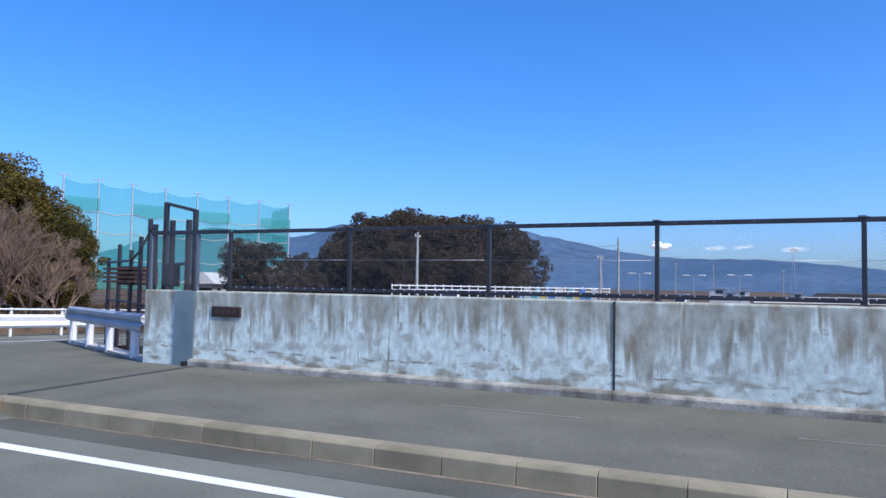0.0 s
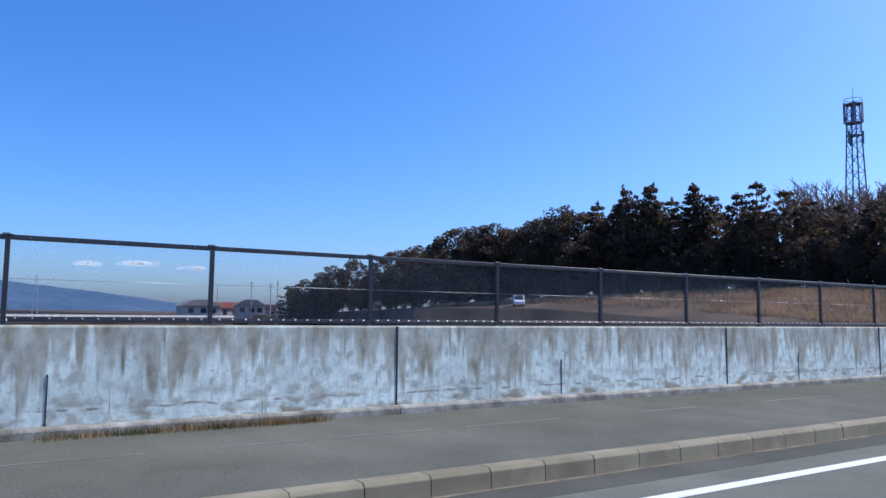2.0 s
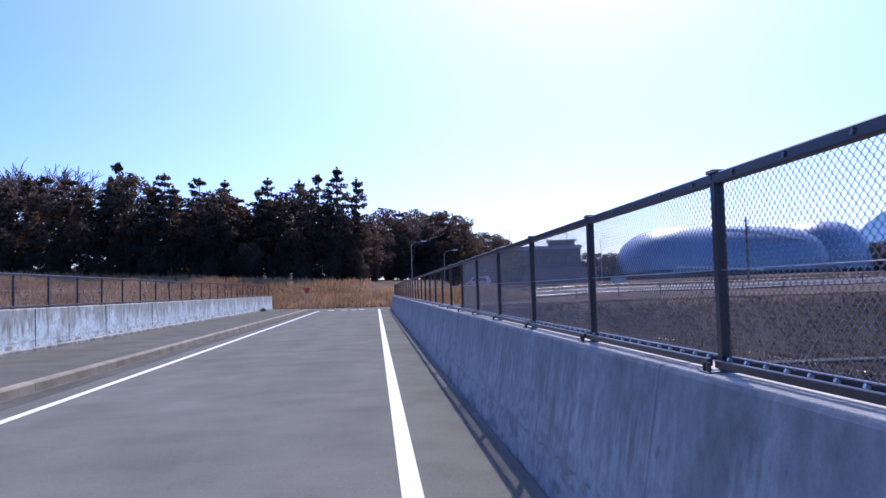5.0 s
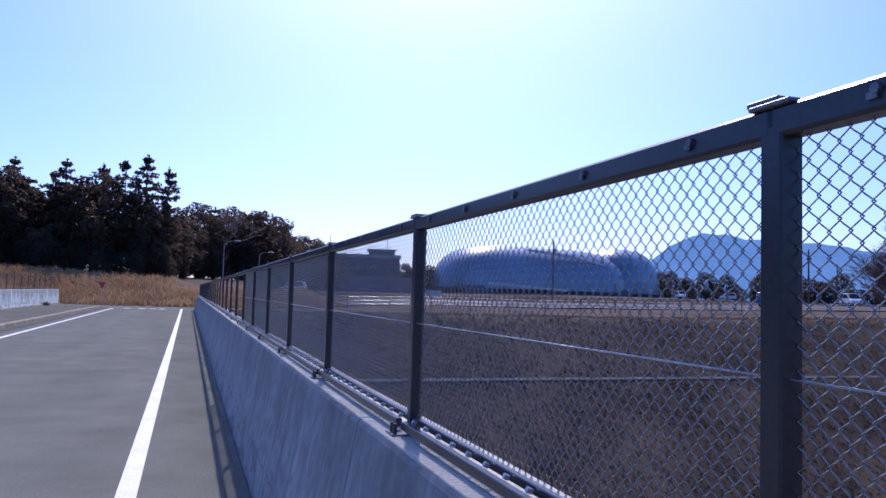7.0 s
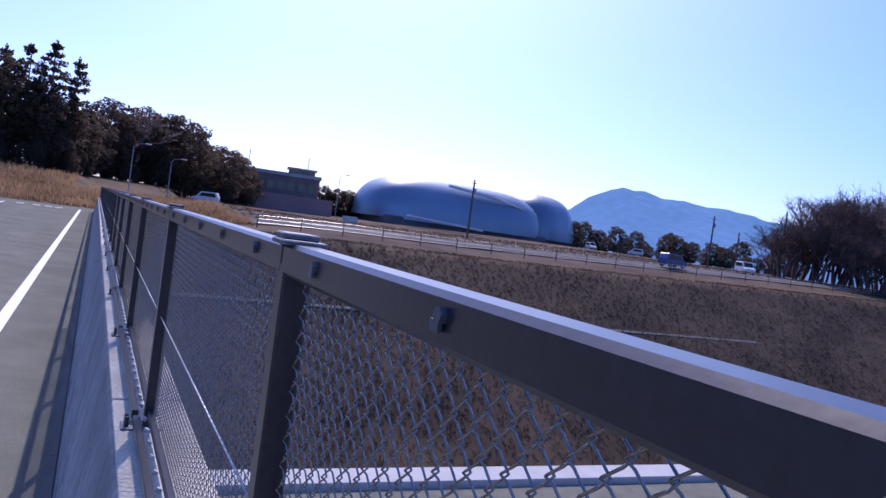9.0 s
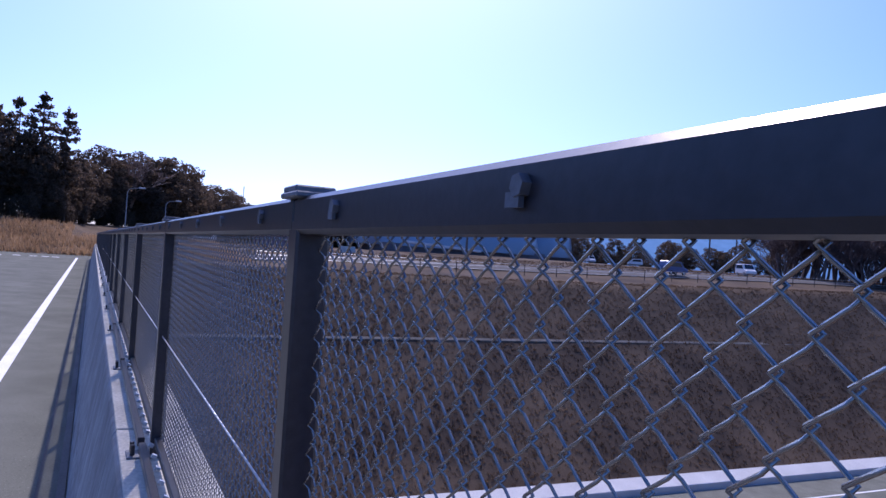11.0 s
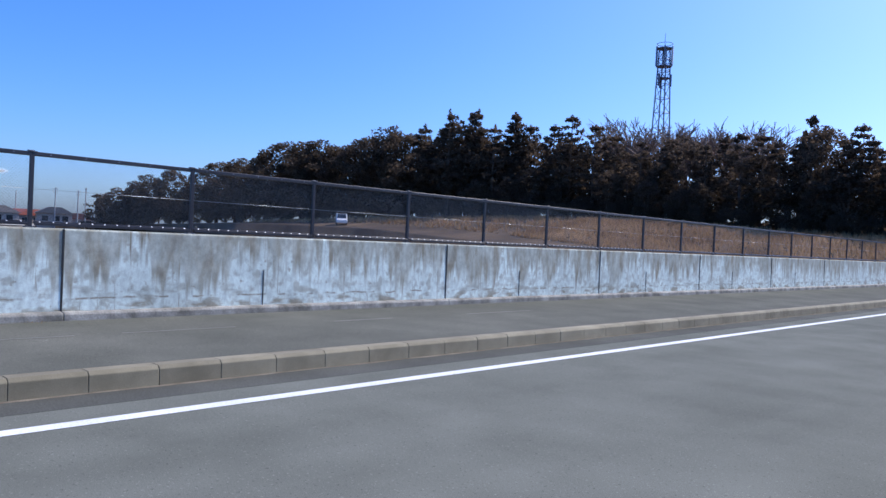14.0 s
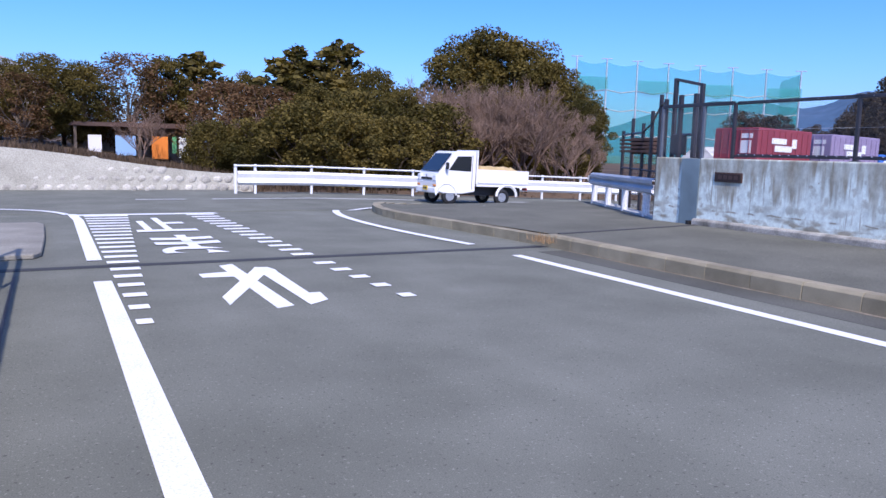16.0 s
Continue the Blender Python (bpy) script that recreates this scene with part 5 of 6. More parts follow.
# ---- golf driving net ----
def net():
    ob = thing("driving_net", "tall green driving-range net hung between grey steel poles", "net")
    pts = []
    for k in range(8):
        az, d = radians(-142.6 + 2.2 * k), 150 + 3.0 * k
        pts.append(Vector((-1.6 + d * math.sin(az), -4.6 + d * math.cos(az))))
    h0 = [150 * math.tan(radians(6.95)) + 1.5 - 0.15 * k for k in range(8)]
    for p, h in zip(pts, h0):
        part("pole", Geo().tube([(p.x, p.y, -2), (p.x, p.y, h + 0.6)], [0.28, 0.16], 6), GALV, ob)
        part("arm", Geo().tube([(p.x - 0.9, p.y + 0.6, h + 0.6), (p.x + 0.9, p.y - 0.6, h + 0.6)], 0.08, 4), POLE, ob)
    for k in range(7):
        g, n = Geo(), 8
        for i in range(n + 1):
            t = i / n
            p = pts[k].lerp(pts[k + 1], t)
            top = h0[k] + (h0[k + 1] - h0[k]) * t - 0.6 * math.sin(math.pi * t)
            g.v += [(p.x, p.y, top), (p.x, p.y, -2.0)]
        g.f = [(2 * i, 2 * i + 1, 2 * i + 3, 2 * i + 2) for i in range(n)]
        part("net_bay", g, NETTING, ob)
        for h in (5.5, 10.5, 14.2):
            a, b = pts[k], pts[k + 1]
            part("cross_cable", Geo().tube([(a.x, a.y, h), ((a.x + b.x) / 2, (a.y + b.y) / 2, h - 0.5), (b.x, b.y, h)], 0.09, 4), POLE, ob)
    a = pts[-1]
    b = a + Vector((-9, -12))
    for k in range(3):
        part("net_bay", Geo().poly([(*a.lerp(b, k / 3), h0[-1]), (*a.lerp(b, k / 3), -2), (*a.lerp(b, k / 3 + 0.33), -2), (*a.lerp(b, k / 3 + 0.33), h0[-1] - 0.3)]), NETTING, ob)
    for k in (0, 2, 4, 6):
        a, b = pts[k], pts[k + 1]
        part("gathered_net", Geo().poly([(a.x, a.y + 0.5, h0[k] - 3.2), (b.x, b.y + 0.5, h0[k + 1] - 3.0), (b.x, b.y + 0.5, h0[k + 1] - 5.2), ((a.x + b.x) / 2, (a.y + b.y) / 2 + 0.5, h0[k] - 6.0), (a.x, a.y + 0.5, h0[k] - 5.2)]), NETTING, ob)


net()


# ---- poles, tower, far buildings ----
def place(az, d, eye=(-1.5, -4.3)):
    return eye[0] + d * math.sin(radians(az)), eye[1] + d * math.cos(radians(az))


def utility_pole(az, d, top_el, arms=1, stay=False, label="grey concrete utility pole with cross arms"):
    x, y = place(az, d)
    h = 1.45 + d * math.tan(radians(top_el))
    z = ground_z(x, y) - 0.5
    pole = thing("utility_pole", label, "pole", pose(x, y, 0, 0, 0, rng.uniform(-20, 20)))
    part("pole", Geo().tube([(0, 0, z), (0, 0, h)], [0.17, 0.11], 7), POLE, pole)
    for k in range(arms):
        part("cross_arm", Geo().box(-0.9, 0.9, -0.05, 0.05, h - 0.5 - 0.7 * k, h - 0.4 - 0.7 * k), POLE, pole)
        for s in (-0.8, 0, 0.8):
            part("insulator", Geo().tube([(s, 0, h - 0.4 - 0.7 * k), (s, 0, h - 0.2 - 0.7 * k)], 0.05, 5), WHITE_STEEL, pole)
    if stay:
        part("stay", Geo().tube([(0, 0, h - 1), (-0.36 * h, 0, z + 0.5)], 0.06, 4), POLE, pole)
    return pole


def lamp_pole(az, d, top_el):
    x, y = place(az, d)
    h, z = 1.45 + d * math.tan(radians(top_el)), ground_z(x, y) - 0.5
    p = thing("twin_lamp_pole", "slim steel lamp pole with two lamp heads", "street lamp", pose(x, y, 0))
    part("pole", Geo().tube([(0, 0, z), (0, 0, h)], [0.12, 0.07], 6), GALV, p)
    part("arm", Geo().tube([(0, -1.1, h - 0.1), (0, 1.1, h - 0.1)], 0.06, 5), GALV, p)
    for s in (-1.2, 1.2):
        part("lamp_head", Geo().box(-0.2, 0.2, s - 0.5, s + 0.5, h - 0.12, h + 0.08), WHITE_STEEL, p, bevel=0.04)


utility_pole(-117.6, 75, 4.1, 1)
utility_pole(-102.4, 85, 3.8, 2, True)
utility_pole(-103.7, 90, 2.6, 1, True)
for az, el in ((-100.8, 1.2), (-97.0, 1.1), (-93.9, 1.15)):
    lamp_pole(az, 120, el)
for az, el in ((-98.2, 2.0), (-95.6, 1.9), (-91.0, 1.6)):
    utility_pole(az, 210, el, 1)
for az, el, d in ((-74.2, 1.9, 230), (-71.8, 2.3, 200), (-70.4, 2.2, 200), (-69.9, 2.4, 190)):
    utility_pole(az, d, el, 2)
g = Geo()
x0, y0 = place(-102.4, 85)
x1, y1 = place(-119, 60)
for k in range(3):
    pts = []
    for i in range(9):
        t = i / 8
        pts.append((x0 + (x0 - x1) * -t * 0.35, y0 + (y1 - y0) * t * 0.35, 6.4 - 0.6 * k - 0.5 * math.sin(math.pi * t)))
    g.tube(pts, 0.02, 3, caps=False)
tagged(part("overhead_cables", g, DARK), "thin dark overhead cables between utility poles", "cables", "", "stuff")


def pylon(az, d, el):
    x, y = place(az, d)
    h = 1.5 + d * math.tan(radians(el))
    p = thing("power_pylon", "distant lattice power pylon", "pylon", pose(x, y, 0))
    for sx, sy in ((-1, -1), (1, -1), (1, 1), (-1, 1)):
        part("leg", Geo().tube([(sx * 2.5, sy * 2.5, -10), (sx * 0.4, sy * 0.4, h)], 0.18, 4), GALV, p)
    for k in range(3):
        part("arm", Geo().tube([(-5 + k, 0, h - 2 - 4 * k), (5 - k, 0, h - 2 - 4 * k)], 0.15, 4), GALV, p)


for az, el in ((-90.3, 2.7), (-86.0, 2.3)):
    pylon(az, 800, el)


def telecom_tower():
    t = thing("telecom_tower", "grey lattice telecom tower with antenna platforms above the wood", "tower", pose(-70.2, 123.5, 0))
    z0, z1 = 3.0, 38.6
    half = lambda z: 1.75 - 1.05 * (z - z0) / (z1 - z0)
    steel = material("tower_steel", (0.13, 0.15, 0.2), (0.2, 0.22, 0.27), 0.5, 0.5, scale=3, fine=10)
    legs = ((-1, -1), (1, -1), (1, 1), (-1, 1))
    for sx, sy in legs:
        part("leg", Geo().tube([(sx * half(z0), sy * half(z0), z0), (sx * half(z1), sy * half(z1), z1)], 0.13, 4), steel, t)
    zs = [z0 + (z1 - z0) * (1 - (1 - k / 13) ** 1.15) for k in range(14)]
    for a, b in zip(zs, zs[1:]):
        for (ax, ay), (bx, by) in zip(legs, legs[1:] + legs[:1]):
            part("brace", Geo().tube([(ax * half(a), ay * half(a), a), (bx * half(b), by * half(b), b)], 0.06, 3), steel, t)
            part("ring_bar", Geo().tube([(ax * half(b), ay * half(b), b), (bx * half(b), by * half(b), b)], 0.06, 3), steel, t)
    for z, r in ((38.7, 1.45), (35.4, 1.45), (33.2, 1.2)):
        part("platform", Geo().tube([(0, 0, z - 0.12), (0, 0, z)], r, 10), steel, t)
        part("platform_rail", Geo().tube([(r * math.cos(a * 0.628), r * math.sin(a * 0.628), z + 0.8) for a in range(11)], 0.06, 4), steel, t)
    for k in range(6):
        a = k * math.tau / 6
        part("antenna", Geo().box(-0.16, 0.16, -0.12, 0.12, 35.6, 38.9, pose(1.6 * math.cos(a), 1.6 * math.sin(a), 0, 0, 0, math.degrees(a))), WHITE_STEEL if k == 0 else steel, t, bevel=0.03)
    for k in range(3):
        a = k * math.tau / 3 + 0.4
        part("antenna", Geo().box(-0.2, 0.2, -0.15, 0.15, 31.6, 33.8, pose(1.3 * math.cos(a), 1.3 * math.sin(a), 0, 0, 0, math.degrees(a))), steel, t, bevel=0.03)
    part("lightning_rod", Geo().tube([(0, 0, 38.6), (0, 0, 41.5)], [0.07, 0.03], 4), steel, t)


telecom_tower()


def house(x, y, z, w, d, h, roofc, turn, label):
    ho = thing("far_house", label, "house", pose(x, y, z, 0, 0, turn))
    part("wall", Geo().box(-w / 2, w / 2, -d / 2, d / 2, -1, h), material("house_wall", (0.3, 0.27, 0.24), (0.42, 0.38, 0.34), 0.85, scale=4, fine=10), ho)
    part("roof", Geo().prism([(-w / 2 - 0.6, h), (w / 2 + 0.6, h), (w * 0.18, h + 1.7), (-w * 0.18, h + 1.7)], "y", -d / 2 - 0.6, d / 2 + 0.6), material("roof_tile", tuple(c * 0.8 for c in roofc), roofc, 0.8, scale=10, fine=20), ho)
    for k in (-0.28, 0.05, 0.3):
        part("window", Geo().box(k * w - 0.7, k * w + 0.7, d / 2, d / 2 + 0.05, h - 1.9, h - 0.6), GLASS, ho)
        part("window", Geo().box(k * w - 0.7, k * w + 0.7, -d / 2 - 0.05, -d / 2, h - 1.9, h - 0.6), GLASS, ho)
    for k in (-0.2, 0.25):
        part("window", Geo().box(w / 2, w / 2 + 0.05, k * d - 0.7, k * d + 0.7, h - 1.9, h - 0.6), GLASS, ho)


for az, d, w, hh, c in ((-73.6, 230, 10, 2.6, (0.34, 0.09, 0.06)), (-71.9, 220, 8, 3.3, (0.2, 0.18, 0.16)), (-70.5, 240, 9, 2.2, (0.26, 0.12, 0.09)), (-75.5, 215, 10, 3.0, (0.25, 0.22, 0.2)), (-127.6, 130, 9, 2.3, (0.35, 0.3, 0.25)), (-125.2, 140, 10, 2.4, (0.36, 0.3, 0.26)), (-132.8, 120, 4, 1.2, (0.6, 0.6, 0.58))):
    x, y = place(az, d)
    house(x, y, 0.0, w, 8, hh, c, rng.uniform(-25, 25) + 90, "far low house with a pitched roof" if hh > 2 else "far low pale building")


for az, d, w, hh in ((-95.2, 170, 4, 1.9), (-93.7, 175, 3, 1.6), (-94.5, 165, 2.5, 1.1), (-90.1, 180, 3, 1.2)):
    x, y = place(az, d)
    hut = thing("site_hut", "small far white flat-roofed site hut", "hut", pose(x, y, 0, 0, 0, -az))
    part("wall", Geo().box(-w / 2, w / 2, -1.5, 1.5, -2, hh), PALE, hut)
    part("roof", Geo().box(-w / 2 - 0.2, w / 2 + 0.2, -1.7, 1.7, hh, hh + 0.2), GALV, hut)
    part("window", Geo().box(-w / 5, w / 5, -1.56, -1.5, hh - 1.0, hh - 0.3), GLASS, hut)
for k in range(14):
    az = -109.6 + 0.42 * k
    x, y = place(az, 96)
    c = ((0.08, 0.22, 0.5), (0.6, 0.5, 0.12), (0.12, 0.4, 0.45), (0.5, 0.52, 0.52))[(k * 7 + k // 3) % 4]
    crate = thing("stacked_crates", "far stack of coloured plastic crates behind the white fence", "crates", pose(x, y, 0, 0, 0, -az), "crates behind the white fence")
    for j in range(2 + k % 2):
        part("crate", Geo().box(-0.33, 0.33, -0.4, 0.4, -0.4 + 0.6 * j, 0.18 + 0.6 * j), plain("crate_plastic", c, 0.6), crate, bevel=0.03)


def white_pasture_rail():
    rail = thing("white_rail_fence", "long white two-rail fence across the far field", "fence")
    for k in range(26):
        az = -119.5 + 0.66 * k
        x, y = place(az, 70 + 1.2 * k)
        part("post", Geo().tube([(x, y, -1.2), (x, y, 1.6)], 0.07, 5), WHITE_STEEL, rail)
        if k:
            for z in (1.45, 1.05):
                part("rail", Geo().tube([(px, py, z), (x, y, z)], 0.06, 4), WHITE_STEEL, rail)
        px, py = x, y


white_pasture_rail()
# distant road barriers on the west plain
for az0, az1, d, z in ((-93, -76, 140, -0.35), (-90, -73, 170, 0.2)):
    a, b = place(az0, d), place(az1, d + 30)
    setting("far_barrier", Geo().tube([(a[0], a[1], z), (b[0], b[1], z)], 0.35, 4), CONCRETE, "far pale road barrier on the plain", "barrier")
    setting("far_embankment", Geo().prism([(a[0], a[1]), (b[0], b[1]), (b[0] - 12, b[1] - 2), (a[0] - 12, a[1] - 2)], "z", -12, z - 0.5), GRASS, "low grass embankment under the far road", "ground")


# ---- east side: road, hall, buildings ----
def strip(name, y0, y1, x0, x1, mat, label, lift=0.06, category="road"):
    g, n, m = Geo(), 40, 4
    for i in range(n + 1):
        for j in range(m + 1):
            x, y = x0 + (x1 - x0) * i / n, y0 + (y1 - y0) * j / m
            g.v.append((x, y, ground_z(x, y) + lift))
    w = m + 1
    g.f = [(i * w + j, (i + 1) * w + j, (i + 1) * w + j + 1, i * w + j + 1) for i in range(n) for j in range(m)]
    return setting(name, g, mat, label, category, smooth=True)


DULL = material("old_asphalt", (0.11, 0.105, 0.1), (0.15, 0.14, 0.13), 1.0, scale=2, fine=8, bump=0.0, spec=0.05)
strip("east_road", 70.5, 75.5, 13, 260, DULL, "grey asphalt road along the field", 0.12)
strip("east_lot", 86, 91, 15, 200, DULL, "grey paved strip beyond the road", 0.12)


def field_fence():
    f = thing("field_fence", "thin wire fence on steel posts along the field road", "fence")
    prev = None
    for k in range(40):
        x = 14 + 4.2 * k
        z = ground_z(x, 67.6)
        part("post", Geo().tube([(x, 67.6, z - 0.1), (x, 67.6, z + 1.25)], 0.05, 5), RAIL, f)
        if prev:
            for h in (0.5, 0.85, 1.2):
                part("wire", Geo().tube([(prev[0], 67.6, prev[1] + h), (x, 67.6, z + h)], 0.018, 3), GALV, f)
        prev = (x, z)


field_fence()


def round_hall():
    """Long sports hall with a rounded, pillow-shaped metal roof."""
    hall = thing("round_roofed_hall", "long sports hall under a smooth silver rounded roof", "building")

    def vault(c, turn, lx, ly, hz, base, blunt):
        """A half tube along x that closes in a rounded nose at both ends."""
        g, nu, nv = Geo(), 48, 16
        m = pose(*c, 0, 0, turn)
        for i in range(nu + 1):
            u = -math.cos(math.pi * i / nu)
            k = max(0.0, 1 - abs(u) ** blunt) ** 0.5
            for j in range(nv + 1):
                a = math.pi * j / nv
                cy, sz = math.cos(a), math.sin(a)
                g.v.append(tuple(m @ Vector((u * lx, math.copysign(abs(cy) ** 0.75, cy) * ly * k, base + hz * k * sz ** 0.8))))
        w = nv + 1
        g.f = [(i * w + j, (i + 1) * w + j, (i + 1) * w + j + 1, i * w + j + 1) for i in range(nu) for j in range(nv)]
        part("roof_shell", g, SILVER, hall, smooth=True)
        part("glazed_base", Geo().box(-lx * 0.9, lx * 0.9, -ly * 0.86, ly * 0.86, -2, base + 0.6, m), material("brown_cladding", (0.10, 0.08, 0.09), (0.17, 0.14, 0.15), 0.5, scale=4, fine=6), hall)

    vault((86, 177, 0), 12, 29, 12, 11.4, 4.0, 5.0)
    x, y = place(31.7, 224, (0.1, -3.3))
    vault((x, y, 0), 20, 13, 11, 13.0, 4.0, 3.0)
    x, y = place(21.0, 195, (0.1, -3.3))
    part("porch_roof", Geo().box(-8, 8, -3, 3, 5.2, 5.6, pose(x - 3, y - 38, -1.2, 0, 4, -20)), WHITE_STEEL, hall)
    # white tapering tube added as the sun's glint along the roof rim
    part("roof_edge", Geo().tube([(*place(25.0, 186, (0.1, -3.3)), 13.9), (*place(28.5, 194, (0.1, -3.3)), 12.9), (*place(31.0, 203, (0.1, -3.3)), 11.0)], [0.35, 0.5, 0.12], 6), WHITE_STEEL, hall)


round_hall()


def block_building():
    x, y = place(12.0, 165, (0.1, -3.3))
    b = thing("flat_roofed_building", "low flat-roofed building with brown and pinkish walls", "building", pose(x, y, 0.8, 0, 0, -12))
    wallm = material("brown_tiles", (0.20, 0.13, 0.12), (0.28, 0.19, 0.17), 0.8, scale=4, fine=12)
    pink = material("pink_plaster", (0.38, 0.2, 0.19), (0.46, 0.26, 0.24), 0.85, scale=4, fine=12)
    part("wall", Geo().box(-11, 9, -6, 6, -1, 8.6), wallm, b)
    part("parapet", Geo().box(-11.3, 9.3, -6.3, 6.3, 8.6, 9.3), CONCRETE, b)
    part("penthouse", Geo().box(2.5, 8, -3, 3, 9.3, 10.4), wallm, b)
    part("penthouse_roof", Geo().box(2.1, 8.4, -3.4, 3.4, 10.4, 10.7), CONCRETE, b)
    part("lower_wing", Geo().box(-13, 12, -9, -6.05, -1, 4.6), pink, b)
    for k in range(9):
        part("window", Geo().box(-10 + 2.1 * k, -8.6 + 2.1 * k, -6.08, -6.0, 5.6, 7.2), GLASS, b)
    for x in (-6, 6.5):
        part("roof_mast", Geo().tube([(x, 0, 9), (x, 0, 13.4)], 0.08, 4), GALV, b)


block_building()


def lamp_post(x, y, h, name="lamp_post", label="grey steel street lamp with a short curved arm"):
    z = ground_z(x, y)
    p = thing(name, label, "street lamp", pose(x, y, z))
    part("pole", Geo().tube([(0, 0, -0.2), (0, 0, h), (0.3, 0, h + 0.4), (1.3, 0, h + 0.55)], [0.07, 0.05, 0.04, 0.035], 6), POLE, p)
    part("lamp_head", Geo().box(1.1, 1.8, -0.14, 0.14, h + 0.48, h + 0.62), GALV, p, bevel=0.03)


for az, d, el in ((16.7, 140, 3.35), (2.0, 88, 3.4), (4.6, 100, 2.7)):
    x, y = place(az, d, (0.1, -3.3))
    lamp_post(x, y, 2.0 + d * math.tan(radians(el)) - ground_z(x, y) - 0.5)
for az, d, el in ((26.9, 120, 4.35), (44.7, 150, 3.85), (46.5, 190, 2.9), (49.4, 140, 4.7)):
    x, y = place(az, d, (0.1, -3.3))
    p = thing("utility_pole", "dark slim utility pole at the field road", "pole", pose(x, y, 0))
    h = 2.05 + d * math.tan(radians(el))
    part("pole", Geo().tube([(0, 0, ground_z(x, y) - 0.3), (0, 0, h)], [0.2, 0.13], 6), BARK, p)
    part("cross_arm", Geo().box(-0.5, 0.5, -0.05, 0.05, h - 0.6, h - 0.5), BARK, p)
    part("transformer", Geo().tube([(0.3, 0, h - 2.2), (0.3, 0, h - 1.4)], 0.22, 8), GALV, p)
# concrete steps beside the hall
x, y = place(17.9, 120, (0.1, -3.3))
st = thing("concrete_steps", "pale concrete steps up the grass bank", "steps", pose(x, y, ground_z(x, y), 0, 0, -15))
for k in range(6):
    part("step", Geo().box(-1.2, 1.2, 0.4 * k, 0.4 * k + 0.5, -0.2, 0.18 * k + 0.18), CONCRETE, st)
# red warning sign on the bank
x, y = place(-5.2, 74, (-1.1, -3.3))
sg = thing("warning_sign", "small red warning sign on a post in the grass", "sign", pose(x, y, ground_z(x, y)))
part("post", Geo().tube([(0, 0, -0.2), (0, 0, 1.7)], 0.03, 6), GALV, sg)
part("board", Geo().prism([(-0.35, 1.9), (0.35, 1.9), (0.0, 1.3)], "y", -0.05, -0.03), plain("sign_red", (0.6, 0.05, 0.04), 0.5), sg)
# stop-line marks at the far junction
for x0 in (-5.2, -4.1, -3.3, -2.6):
    marking("crossing_mark", [(x0, 60.5), (x0 + 0.5, 60.5), (x0 + 0.5, 61.3), (x0, 61.3)], "worn white mark at the far junction")


# ---- vehicles ----
WHITE_PAINT = plain("white_car_paint", (0.78, 0.78, 0.78), 0.25, spec=0.6)
BLUE_PAINT = plain("blue_cab_paint", (0.03, 0.14, 0.5), 0.3, spec=0.6)
CAR_BLUE = plain("dark_blue_paint", (0.05, 0.09, 0.22), 0.3, spec=0.6)
RED_BOX = material("red_container_paint", (0.22, 0.035, 0.05), (0.28, 0.05, 0.065), 0.5, scale=6, fine=20, bump=0.03)
LILAC_BOX = material("lilac_container_paint", (0.24, 0.19, 0.30), (0.30, 0.24, 0.36), 0.5, scale=6, fine=20, bump=0.03)
GREY_BOX = material("grey_truck_body", (0.16, 0.19, 0.23), (0.22, 0.25, 0.29), 0.5, scale=6, fine=20, bump=0.03)
CHASSIS = plain("black_chassis", (0.02, 0.02, 0.022), 0.6)
LAMP_GLASS = plain("headlight_glass", (0.7, 0.72, 0.75), 0.1, spec=0.8)
AMBER = plain("amber_lens", (0.6, 0.22, 0.03), 0.3)
TAIL = plain("red_lens", (0.4, 0.02, 0.02), 0.3)
PLATE_Y = plain("yellow_plate", (0.75, 0.5, 0.05), 0.5)
LOAD = material("straw_load", (0.42, 0.3, 0.13), (0.6, 0.46, 0.24), 0.95, scale=20, fine=30, bump=0.6)


def wheel(parent, x, y, r, width):
    """A wheel on the axle x, spun by the caller; axle along y."""
    w = new("wheel")
    w.parent = parent
    w.matrix_basis = pose(x, y, r)
    tyre = Geo()
    n, prof = 20, ((-width / 2, r * 0.62), (-width / 2, r * 0.93), (-width * 0.35, r), (width * 0.35, r), (width / 2, r * 0.93), (width / 2, r * 0.62))
    for i in range(n):
        a = math.tau * i / n
        tyre.v += [(q * math.cos(a), o, q * math.sin(a)) for o, q in prof]
    m = len(prof)
    tyre.f = [(i * m + j, i * m + j + 1, ((i + 1) % n) * m + j + 1, ((i + 1) % n) * m + j) for i in range(n) for j in range(m - 1)]
    part("tyre", tyre, DARK, w, smooth=True)
    rim = Geo().tube([(0, -width * 0.4, 0), (0, width * 0.4, 0)], r * 0.55, 14)
    for k in range(4):
        a = k * math.tau / 4
        for s in (-1, 1):
            rim.box(-0.03, 0.03, s * width * 0.41 - 0.01, s * width * 0.41 + 0.01, r * 0.2, r * 0.45, Matrix.Rotation(a, 4, 'Y'))
    part("rim", rim, GALV, w)
    return w


